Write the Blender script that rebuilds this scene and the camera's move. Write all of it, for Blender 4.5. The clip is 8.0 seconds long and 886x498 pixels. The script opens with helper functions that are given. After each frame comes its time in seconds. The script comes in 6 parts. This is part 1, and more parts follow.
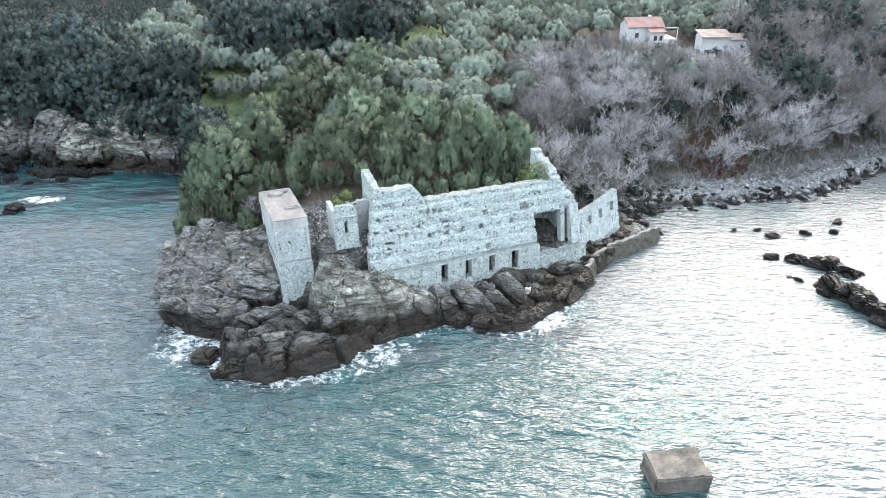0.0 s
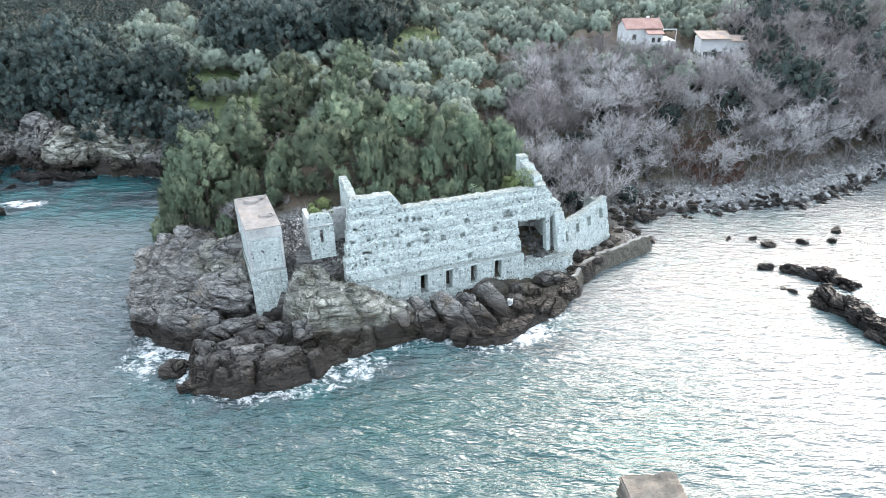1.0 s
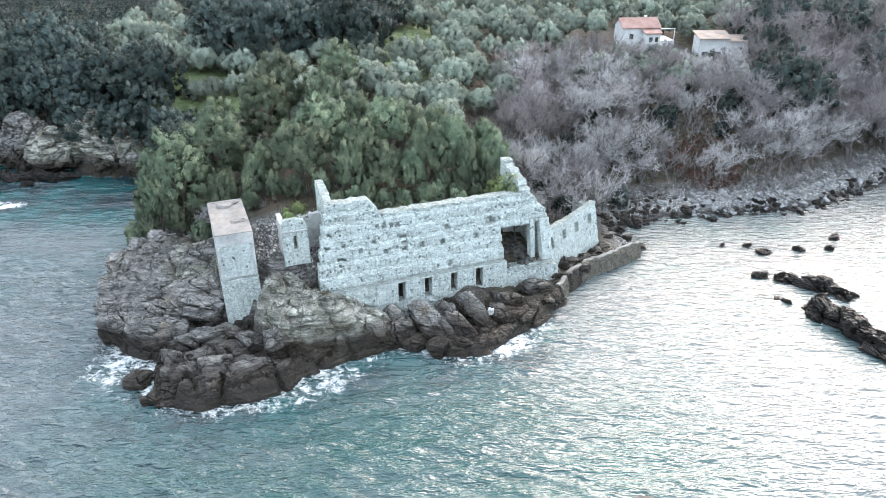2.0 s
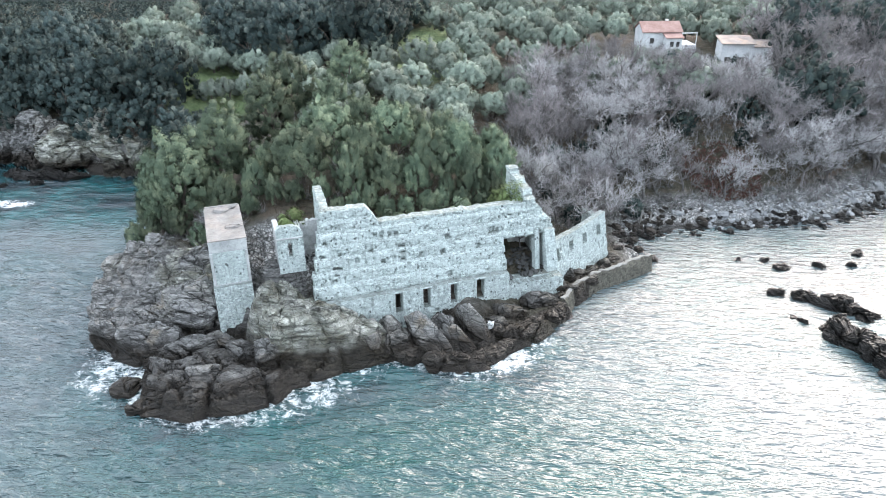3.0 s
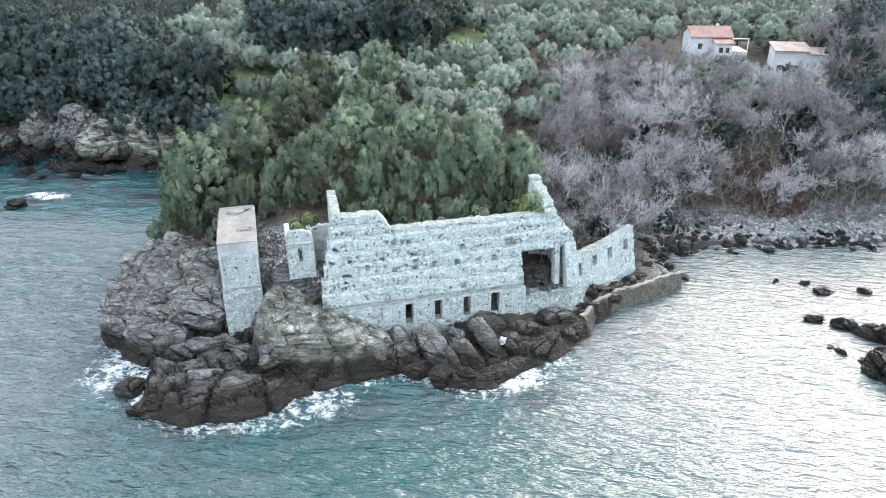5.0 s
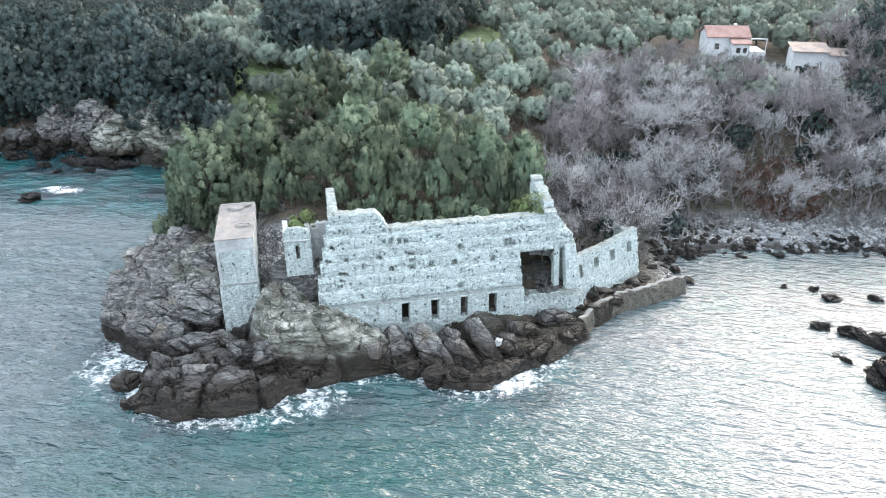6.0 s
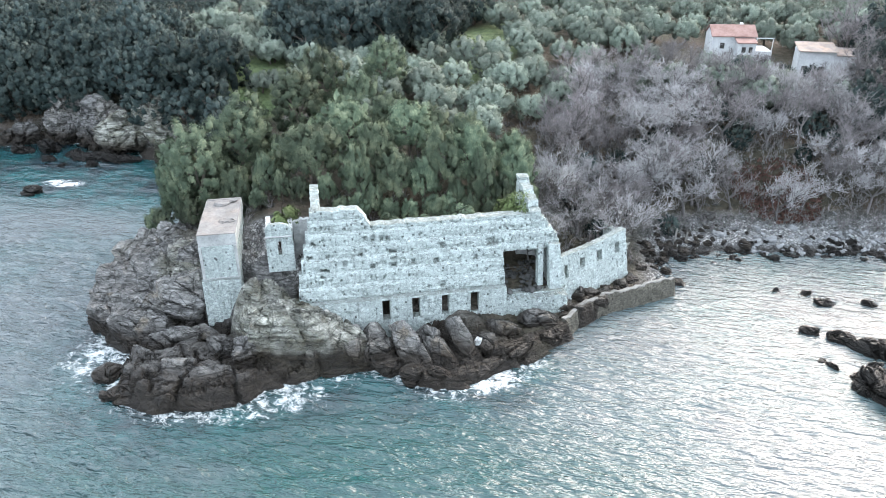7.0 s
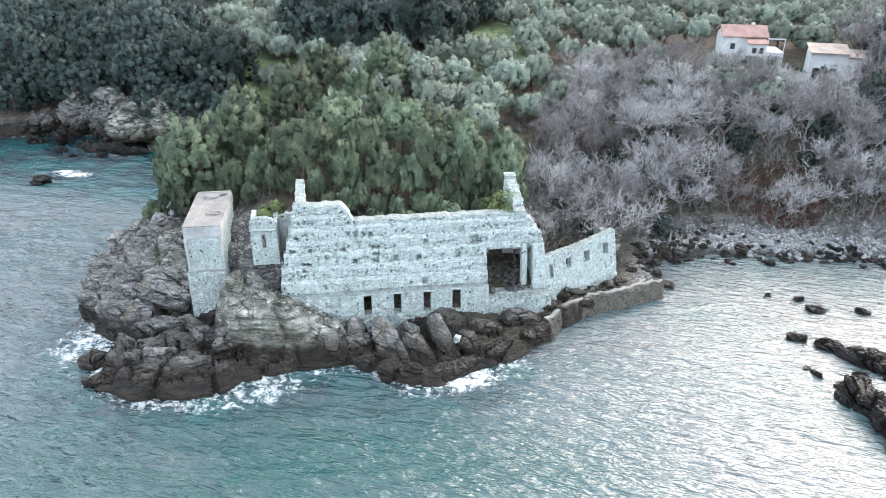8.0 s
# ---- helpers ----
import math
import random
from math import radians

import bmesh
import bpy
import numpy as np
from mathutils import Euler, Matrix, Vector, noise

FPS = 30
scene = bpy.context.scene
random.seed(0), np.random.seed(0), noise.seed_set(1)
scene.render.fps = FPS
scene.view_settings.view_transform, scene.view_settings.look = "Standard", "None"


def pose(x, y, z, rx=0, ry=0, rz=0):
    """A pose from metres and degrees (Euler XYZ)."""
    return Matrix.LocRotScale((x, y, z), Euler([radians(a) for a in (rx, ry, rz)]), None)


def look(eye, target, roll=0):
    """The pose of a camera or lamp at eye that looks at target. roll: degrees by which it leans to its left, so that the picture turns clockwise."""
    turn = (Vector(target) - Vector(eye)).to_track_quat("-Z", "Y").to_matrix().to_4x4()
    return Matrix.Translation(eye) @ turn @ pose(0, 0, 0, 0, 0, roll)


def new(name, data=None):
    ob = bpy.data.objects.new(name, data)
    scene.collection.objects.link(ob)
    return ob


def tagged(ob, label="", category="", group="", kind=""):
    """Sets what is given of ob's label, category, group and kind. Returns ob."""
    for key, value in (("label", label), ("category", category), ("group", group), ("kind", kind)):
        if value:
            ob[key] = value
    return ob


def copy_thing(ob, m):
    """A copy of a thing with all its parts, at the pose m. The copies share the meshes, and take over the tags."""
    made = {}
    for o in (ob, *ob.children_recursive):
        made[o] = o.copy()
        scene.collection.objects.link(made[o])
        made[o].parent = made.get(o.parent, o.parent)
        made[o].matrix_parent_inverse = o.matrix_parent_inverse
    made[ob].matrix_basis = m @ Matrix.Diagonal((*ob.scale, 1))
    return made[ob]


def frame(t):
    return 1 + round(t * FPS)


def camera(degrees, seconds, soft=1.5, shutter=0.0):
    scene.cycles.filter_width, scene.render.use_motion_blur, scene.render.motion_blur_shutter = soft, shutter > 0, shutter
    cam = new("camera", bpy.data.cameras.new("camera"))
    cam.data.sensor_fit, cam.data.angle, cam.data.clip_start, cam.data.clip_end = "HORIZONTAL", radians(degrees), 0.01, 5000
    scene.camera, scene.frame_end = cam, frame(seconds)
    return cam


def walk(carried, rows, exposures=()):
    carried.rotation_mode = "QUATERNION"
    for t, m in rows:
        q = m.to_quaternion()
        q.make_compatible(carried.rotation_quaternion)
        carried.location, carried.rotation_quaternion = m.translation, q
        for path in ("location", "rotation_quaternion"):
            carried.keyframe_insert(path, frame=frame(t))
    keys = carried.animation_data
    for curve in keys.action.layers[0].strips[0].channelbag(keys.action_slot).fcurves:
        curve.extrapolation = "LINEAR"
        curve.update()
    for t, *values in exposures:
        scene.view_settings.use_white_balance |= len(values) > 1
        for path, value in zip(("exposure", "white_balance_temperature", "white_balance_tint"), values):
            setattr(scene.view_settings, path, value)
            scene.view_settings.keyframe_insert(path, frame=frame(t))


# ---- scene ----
cam = camera(64.6, 8.0, 0.9)
PATH = [
    (0, (0.42, -0.285, 38.459), (0.402, 1.51, 37.578), -0.4),
    (0.5, (1.892, 0.994, 38.427), (1.854, 2.79, 37.546), -0.4),
    (1, (3.341, 2.3, 38.294), (3.299, 4.095, 37.413), -0.5),
    (1.5, (4.741, 3.636, 38.065), (4.699, 5.43, 37.181), -0.5),
    (3, (8.31, 7.478, 37.708), (8.18, 9.269, 36.827), -0.3),
    (3.5, (9.235, 8.514, 37.718), (9.095, 10.304, 36.838), -0.2),
    (4, (9.923, 9.244, 37.741), (9.754, 11.032, 36.86), -0.1),
    (4.5, (10.649, 9.807, 37.756), (10.424, 11.588, 36.874), -0.1),
    (6, (13.866, 11.022, 37.632), (13.526, 12.782, 36.746), -0.2),
    (6.5, (15.45, 11.447, 37.581), (15.082, 13.201, 36.693), -0.2),
    (7, (17.298, 11.894, 37.559), (16.903, 13.64, 36.668), -0.2),
    (7.5, (19.323, 12.297, 37.579), (18.892, 14.033, 36.685), -0.1),
    (8, (21.333, 12.759, 37.619), (20.865, 14.483, 36.721), 0.0),
]
walk(cam, [(t, look(eye, target, roll)) for t, eye, target, roll in PATH])

# ---- light: a thin bright overcast, brightest low over the hill to the right ----
SUN_AZ, SUN_EL = radians(25), radians(26)
world = bpy.data.worlds.new("world")
scene.world = world
world.use_nodes = True
wn = world.node_tree
sky = wn.nodes.new("ShaderNodeTexSky")
sky.sky_type = "NISHITA"
sky.sun_disc = False
sky.sun_elevation, sky.sun_rotation = SUN_EL, SUN_AZ
sky.air_density, sky.dust_density, sky.ozone_density = 1.0, 7.0, 1.0
wn.nodes["Background"].inputs["Strength"].default_value = 0.15
# cloud veil: the clear sky's colour paled, with an even grey layer over it
pale = wn.nodes.new("ShaderNodeHueSaturation")
pale.inputs["Saturation"].default_value = 0.65
wn.links.new(sky.outputs[0], pale.inputs["Color"])
veil = wn.nodes.new("ShaderNodeMix")
veil.data_type = "RGBA"
veil.inputs[0].default_value = 0.7
veil.inputs[7].default_value = (7.9, 9.0, 10.5, 1)
wn.links.new(pale.outputs[0], veil.inputs[6])
wn.links.new(veil.outputs[2], wn.nodes["Background"].inputs["Color"])

sun_data = bpy.data.lights.new("sun", "SUN")
sun_data.energy, sun_data.angle, sun_data.color = 2.55, radians(46), (1.0, 0.88, 0.78)
sun = new("sun", sun_data)
sun_dir = Vector((math.sin(SUN_AZ) * math.cos(SUN_EL), math.cos(SUN_AZ) * math.cos(SUN_EL), math.sin(SUN_EL)))
sun.matrix_world = look(sun_dir * 300, (0, 0, 0))
scene.view_settings.exposure = 1.45

# ---- materials ----
class Nodes:
    """A node material in the making."""

    def __init__(self, name):
        self.mat = bpy.data.materials.new(name)
        self.mat.use_nodes = True
        self.t = self.mat.node_tree
        self.b = self.t.nodes["Principled BSDF"]
        self.pos = self.t.nodes.new("ShaderNodeNewGeometry").outputs["Position"]

    def n(self, kind, **inputs):
        node = self.t.nodes.new(kind)
        for key, value in inputs.items():
            key = key.replace("_", " ")
            self.put(node.inputs[key], value)
        return node

    def put(self, socket, value):
        if isinstance(value, bpy.types.NodeSocket):
            self.t.links.new(value, socket)
        else:
            socket.default_value = value

    def noise(self, scale, detail=5, rough=0.6, vec=None, dist=0.0):
        node = self.n("ShaderNodeTexNoise", Scale=scale, Detail=detail, Roughness=rough, Distortion=dist)
        self.put(node.inputs["Vector"], vec or self.pos)
        return node.outputs["Fac"]

    def cells(self, scale, feature="F1", vec=None, out="Distance"):
        node = self.t.nodes.new("ShaderNodeTexVoronoi")
        node.feature = feature
        node.inputs["Scale"].default_value = scale
        self.put(node.inputs["Vector"], vec or self.pos)
        return node.outputs[out]

    def stretch(self, scale, turn=(0, 0, 0)):
        node = self.t.nodes.new("ShaderNodeMapping")
        node.inputs["Scale"].default_value = scale
        node.inputs["Rotation"].default_value = turn
        self.put(node.inputs["Vector"], self.pos)
        return node.outputs[0]

    def ramp(self, fac, stops):
        node = self.t.nodes.new("ShaderNodeValToRGB")
        e = node.color_ramp.elements
        while len(e) < len(stops):
            e.new(0.5)
        for k, (p, c) in enumerate(stops):
            e[k].position = p
            e[k].color = (*c, 1) if isinstance(c, tuple) else (c, c, c, 1)
        self.put(node.inputs[0], fac)
        return node.outputs[0]

    def mix(self, fac, a, b, blend="MIX"):
        node = self.t.nodes.new("ShaderNodeMix")
        node.data_type = "RGBA"
        node.blend_type = blend
        for k, v in ((0, fac), (6, a), (7, b)):
            if isinstance(v, tuple) and len(v) == 3:
                v = (*v, 1)
            self.put(node.inputs[k], v)
        return node.outputs[2]

    def math(self, op, a, b=0.0, c=None):
        node = self.t.nodes.new("ShaderNodeMath")
        node.operation = op
        self.put(node.inputs[0], a)
        self.put(node.inputs[1], b)
        if c is not None:
            self.put(node.inputs[2], c)
        return node.outputs[0]

    def height(self):
        node = self.t.nodes.new("ShaderNodeSeparateXYZ")
        self.put(node.inputs[0], self.pos)
        return node.outputs[2]

    def attr(self, name):
        node = self.t.nodes.new("ShaderNodeAttribute")
        node.attribute_name = name
        sep = self.t.nodes.new("ShaderNodeSeparateColor")
        self.put(sep.inputs[0], node.outputs["Color"])
        return sep.outputs

    def island(self):
        return self.t.nodes.new("ShaderNodeNewGeometry").outputs["Random Per Island"]

    def each(self):
        return self.t.nodes.new("ShaderNodeObjectInfo").outputs["Random"]

    def bump(self, height, strength=0.5, distance=0.05, base=None):
        node = self.n("ShaderNodeBump", Strength=strength, Distance=distance, Height=height)
        if base is not None:
            self.put(node.inputs["Normal"], base)
        return node.outputs[0]

    def done(self, color, rough=0.8, normal=None, spec=0.3, metal=0.0):
        self.put(self.b.inputs["Base Color"], (*color, 1) if isinstance(color, tuple) else color)
        self.put(self.b.inputs["Roughness"], rough)
        self.put(self.b.inputs["Specular IOR Level"], spec)
        self.put(self.b.inputs["Metallic"], metal)
        if normal is not None:
            self.put(self.b.inputs["Normal"], normal)
        return self.mat


def rock_colour(m, pale=None, soaked=0.0, chalk=1.0):
    """Grey-brown schist with pale lichens, ochre seams, a dark wet foot: colour and normal."""
    slab = m.stretch((1, 1.3, 1.9), (0.45, 0.3, 0.5))
    bed = m.stretch((0.6, 1.0, 2.6), (0.55, 0.42, 0.3))
    big = m.noise(0.17, 4, 0.6)
    mid = m.noise(0.9, 7, 0.7, slab, 0.25)
    fine = m.noise(5.0, 6, 0.72, slab)
    line = m.math("ABSOLUTE", m.math("SUBTRACT", m.noise(0.45, 1, 0.4, bed, 0.15), 0.5))
    line2 = m.math("ABSOLUTE", m.math("SUBTRACT", m.noise(0.3, 1, 0.4, m.stretch((1.3, 0.7, 1.0), (0.2, 0.9, 0.9)), 0.2), 0.5))
    crack = m.math("MINIMUM", line, m.math("MULTIPLY", line2, 1.4))
    warp = m.t.nodes.new("ShaderNodeVectorMath")
    warp.operation = "MULTIPLY_ADD"
    swirl = m.t.nodes.new("ShaderNodeTexNoise")
    swirl.inputs["Scale"].default_value = 0.9
    swirl.inputs["Detail"].default_value = 5
    m.put(swirl.inputs["Vector"], m.pos)
    m.put(warp.inputs[0], swirl.outputs["Color"])
    warp.inputs[1].default_value = (1.3, 1.3, 1.3)
    m.put(warp.inputs[2], m.stretch((0.55, 0.9, 1.5), (0.5, 0.35, 0.55)))
    joint = m.math("MINIMUM", m.cells(0.5, "DISTANCE_TO_EDGE", warp.outputs[0]), m.math("ADD", m.math("MULTIPLY", m.cells(1.3, "DISTANCE_TO_EDGE", warp.outputs[0]), 0.9), 0.012))
    strata = m.noise(1.0, 6, 0.7, m.stretch((0.3, 0.45, 3.2), (-0.25, -0.5, 0.3)), 0.3)
    col = m.ramp(mid, [(0.3, (0.1, 0.099, 0.097)), (0.5, (0.19, 0.188, 0.181)), (0.7, (0.32, 0.316, 0.303))])
    col = m.mix(m.ramp(big, [(0.5, 0.0), (0.72, 0.45)]), col, (0.35, 0.325, 0.27))
    col = m.mix(m.ramp(m.noise(0.5, 6, 0.75, slab), [(0.57, 0.0), (0.7, 0.4)]), col, (0.40, 0.41, 0.39))
    col = m.mix(m.ramp(m.noise(0.33, 3, 0.6), [(0.6, 0.0), (0.72, 0.35)]), col, (0.33, 0.24, 0.13))
    if pale is not None:
        col = m.mix(m.math("MULTIPLY", pale, m.ramp(mid, [(0.3, 0.35), (0.55, 0.9)])), col, m.ramp(m.noise(0.45, 5, 0.6, slab, 0.6), [(0.36, (0.13 * chalk, 0.122 * chalk, 0.085 * chalk)), (0.5, (0.235 * chalk, 0.24 * chalk, 0.2 * chalk)), (0.66, (0.46 * chalk, 0.46 * chalk, 0.41 * chalk))]))
    col = m.mix(0.75, col, m.ramp(strata, [(0.36, 0.1), (0.48, 0.45), (0.64, 0.8)]), "OVERLAY")
    col = m.mix(0.3, col, m.ramp(fine, [(0.34, 0.1), (0.66, 0.9)]), "OVERLAY")
    col = m.mix(m.ramp(crack, [(0.0, 0.75), (0.004, 0.45), (0.009, 0.0)]), col, (0.025, 0.024, 0.022))
    col = m.mix(m.ramp(joint, [(0.0, 0.5 if pale is None else 0.35), (0.012, 0.35 if pale is None else 0.1), (0.03, 0.0)]), col, (0.02, 0.019, 0.017))
    wet = m.math("ADD", m.height(), m.math("MULTIPLY", m.math("SUBTRACT", m.noise(0.5, 4), 0.5), 1.6))
    wetm = m.ramp(m.math("MULTIPLY", wet, 0.3), [(0.5, 0.97), (0.95, 0.0)])
    if soaked:
        wetm = m.math("MAXIMUM", wetm, soaked)
    k = 0.3 if soaked else 1.0
    algae = m.mix(m.noise(1.3, 5, 0.7), (0.055 * k, 0.046 * k, 0.037 * k), (0.26 * k, 0.21 * k, 0.165 * k))
    col = m.mix(wetm, col, m.mix(1.0, m.mix(0.35, col, (0.1, 0.09, 0.08)), algae, "MULTIPLY"))
    h = m.math("ADD", m.math("MULTIPLY", mid, 0.3), m.math("ADD", m.math("MULTIPLY", fine, 0.28), m.math("MULTIPLY", strata, 0.9)))
    h = m.math("ADD", h, m.ramp(crack, [(0.0, 0.0), (0.03, 0.35)]))
    h = m.math("ADD", h, m.ramp(joint, [(0.0, 0.0), (0.05, 0.3)]))
    return col, m.bump(h, 1.0, 0.42), wetm


def mat_rock(name="rock", pale=None, soaked=0.0, chalk=1.0):
    m = Nodes(name)
    col, nor, wet = rock_colour(m, pale, soaked, chalk)
    return m.done(col, m.ramp(wet, [(0, 0.85), (1, 0.42)]), nor)


def mat_ground():
    """Rock, beach stones, soil with dry litter, and grass, by the sheet's own zones."""
    m = Nodes("ground")
    z = m.attr("zone")
    col, nor, wet = rock_colour(m, m.attr("tone")[0])
    soil = m.ramp(m.noise(0.8, 6, 0.7), [(0.3, (0.03, 0.03, 0.02)), (0.55, (0.07, 0.062, 0.043)), (0.75, (0.13, 0.105, 0.08))])
    grass = m.ramp(m.noise(0.5, 6, 0.7), [(0.3, (0.075, 0.11, 0.05)), (0.55, (0.15, 0.2, 0.09)), (0.75, (0.24, 0.28, 0.15))])
    stones = m.cells(3.0, "F1", out="Color")
    edge = m.cells(3.0, "DISTANCE_TO_EDGE")
    peb = m.mix(0.75, m.ramp(stones, [(0.2, (0.2, 0.205, 0.205)), (0.5, (0.4, 0.405, 0.4)), (0.85, (0.62, 0.62, 0.61))]), m.ramp(edge, [(0.0, 0.05), (0.2, 1.0)]), "MULTIPLY")
    wetb = m.ramp(m.math("MULTIPLY", m.height(), 0.5), [(0.15, 0.85), (0.4, 0.0)])
    peb = m.mix(wetb, peb, (0.05, 0.045, 0.04))
    soil = m.mix(m.ramp(m.noise(0.12, 4, 0.6), [(0.5, 0.0), (0.62, 0.7)]), soil, m.ramp(m.noise(1.1, 5), [(0.3, (0.075, 0.052, 0.038)), (0.7, (0.15, 0.108, 0.08))]))
    base = m.mix(z[1], soil, grass)
    base = m.mix(z[2], base, peb)
    base = m.mix(z[0], base, col)
    n2 = m.bump(m.math("ADD", m.noise(3.0, 6, 0.75), m.math("MULTIPLY", m.ramp(edge, [(0.0, 0.0), (0.25, 1.0)]), z[2])), 0.9, 0.25, nor)
    return m.done(base, m.ramp(wet, [(0, 0.9), (1, 0.5)]), n2)


def mat_masonry(name="masonry", tint=(1, 1, 1), bare=0.45, least=0.35):
    """Whitewashed rubble: lime render broken away in patches over grey stones."""
    m = Nodes(name)
    cells = m.cells(4.3, "F1", m.stretch((1, 1, 1.5)), "Color")
    edge = m.cells(4.3, "DISTANCE_TO_EDGE", m.stretch((1, 1, 1.5)))
    stone = m.ramp(cells, [(0.1, (0.36, 0.38, 0.37)), (0.45, (0.53, 0.553, 0.54)), (0.85, (0.72, 0.74, 0.72))])
    stone = m.mix(m.ramp(edge, [(0.0, 0.55), (0.05, 0.0)]), stone, (0.22, 0.228, 0.222))
    lime = m.ramp(m.noise(0.9, 6, 0.7), [(0.3, (0.4, 0.43, 0.42)), (0.55, (0.55, 0.58, 0.565)), (0.75, (0.68, 0.705, 0.685))])
    patch = m.ramp(m.noise(1.5, 6, 0.72, m.stretch((0.7, 0.7, 1.4))), [(bare, 0.0), (bare + 0.1, 1.0)])
    # wear mask, which also holds the shade painted at course feet
    worn_shaded = m.math("MAXIMUM", m.attr("worn_shaded")[0], least)
    patch = m.math("MAXIMUM", m.math("ADD", m.math("MULTIPLY", patch, 0.4), 0.4), m.math("MULTIPLY", worn_shaded, m.ramp(m.noise(5.5, 5, 0.75), [(0.42, 0.05), (0.56, 1.0)])))
    col = m.mix(patch, lime, stone)
    drip = m.ramp(m.noise(1.3, 5, 0.7, m.stretch((2.4, 2.4, 0.22))), [(0.52, 0.0), (0.7, 0.55)])
    col = m.mix(drip, col, (0.16, 0.165, 0.155))
    col = m.mix(m.ramp(m.noise(4.2, 5, 0.75), [(0.58, 0.0), (0.66, 0.75)]), col, (0.09, 0.09, 0.085))
    # dark dots put hole shade into the colour where no hole is cut
    pits = m.stretch((1.0, 1.0, 0.75))
    pit_shade = m.math("MULTIPLY", m.ramp(m.cells(2.6, "F1", pits), [(0.2, 1.0), (0.3, 0.0)]), m.ramp(m.cells(2.6, "F1", pits, "Color"), [(0.58, 0.0), (0.6, 1.0)]))
    pit_shade = m.math("MULTIPLY", pit_shade, m.ramp(m.noise(0.7, 3), [(0.42, 0.0), (0.55, 1.0)]))
    col = m.mix(m.math("MULTIPLY", pit_shade, 0.85), col, (0.06, 0.062, 0.06))
    col = m.mix(m.ramp(m.noise(14, 3, 0.6), [(0.6, 0.0), (0.68, 0.55)]), col, (0.13, 0.135, 0.13))
    # upward faces greyed in the colour to offset strong light on wall tops
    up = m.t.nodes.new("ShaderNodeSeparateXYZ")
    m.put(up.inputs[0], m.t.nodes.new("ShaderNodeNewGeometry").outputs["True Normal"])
    top_dim = m.math("MULTIPLY", m.ramp(up.outputs[2], [(0.84, 0.0), (0.97, 0.85)]), m.ramp(m.noise(2.2, 5, 0.7), [(0.3, 0.3), (0.6, 1.0)]))
    col = m.mix(top_dim, col, (0.17, 0.17, 0.158))
    col = m.mix(1.0, col, tint, "MULTIPLY")
    h = m.math("ADD", m.math("MULTIPLY", m.math("MULTIPLY", m.ramp(edge, [(0.0, 0.0), (0.2, 1.0)]), patch), 0.8), m.noise(9, 5, 0.75))
    return m.done(col, 0.9, m.bump(h, 1.0, 0.1), 0.2)


def mat_concrete(name, lo, hi, rust=0.0):
    m = Nodes(name)
    col = m.ramp(m.noise(0.8, 7, 0.7), [(0.3, lo), (0.7, hi)])
    col = m.mix(m.ramp(m.noise(3.5, 6, 0.75), [(0.5, 0.0), (0.72, 0.5)]), col, tuple(c * 0.5 for c in lo))
    if rust:
        col = m.mix(m.ramp(m.noise(0.5, 4), [(0.42, 0.0), (0.66, rust)]), col, (0.45, 0.31, 0.22))
    return m.done(col, 0.88, m.bump(m.noise(11, 6, 0.75), 0.7, 0.06), 0.25)


def mat_leaf(name, dark, mid, light, rough=0.55):
    """Foliage: each leaf cluster its own tone, each tree a little apart."""
    m = Nodes(name)
    fleck = m.math("ADD", m.math("MULTIPLY", m.island(), 0.14), m.math("MULTIPLY", m.noise(0.7, 4, 0.6), 1.15))
    col = m.ramp(m.math("SUBTRACT", fleck, 0.15), [(0.15, dark), (0.5, mid), (0.85, light)])
    hsv = m.n("ShaderNodeHueSaturation", Color=col, Saturation=1.0)
    m.put(hsv.inputs["Value"], m.math("ADD", m.math("MULTIPLY", m.each(), 0.75), 0.62))
    m.put(hsv.inputs["Hue"], m.math("ADD", m.math("MULTIPLY", m.each(), 0.03), 0.485))
    m.b.inputs["Subsurface Weight"].default_value = 0.0
    return m.done(hsv.outputs[0], 0.75, m.bump(m.noise(8, 3, 0.6), 0.8, 0.12), 0.12)


def mat_bark(name, lo, hi):
    m = Nodes(name)
    col = m.ramp(m.noise(2.0, 5, 0.7), [(0.3, lo), (0.7, hi)])
    hsv = m.n("ShaderNodeHueSaturation", Color=col)
    m.put(hsv.inputs["Value"], m.math("ADD", m.math("MULTIPLY", m.each(), 0.5), 0.75))
    return m.done(hsv.outputs[0], 0.9, m.bump(m.noise(14, 4), 0.6, 0.03))


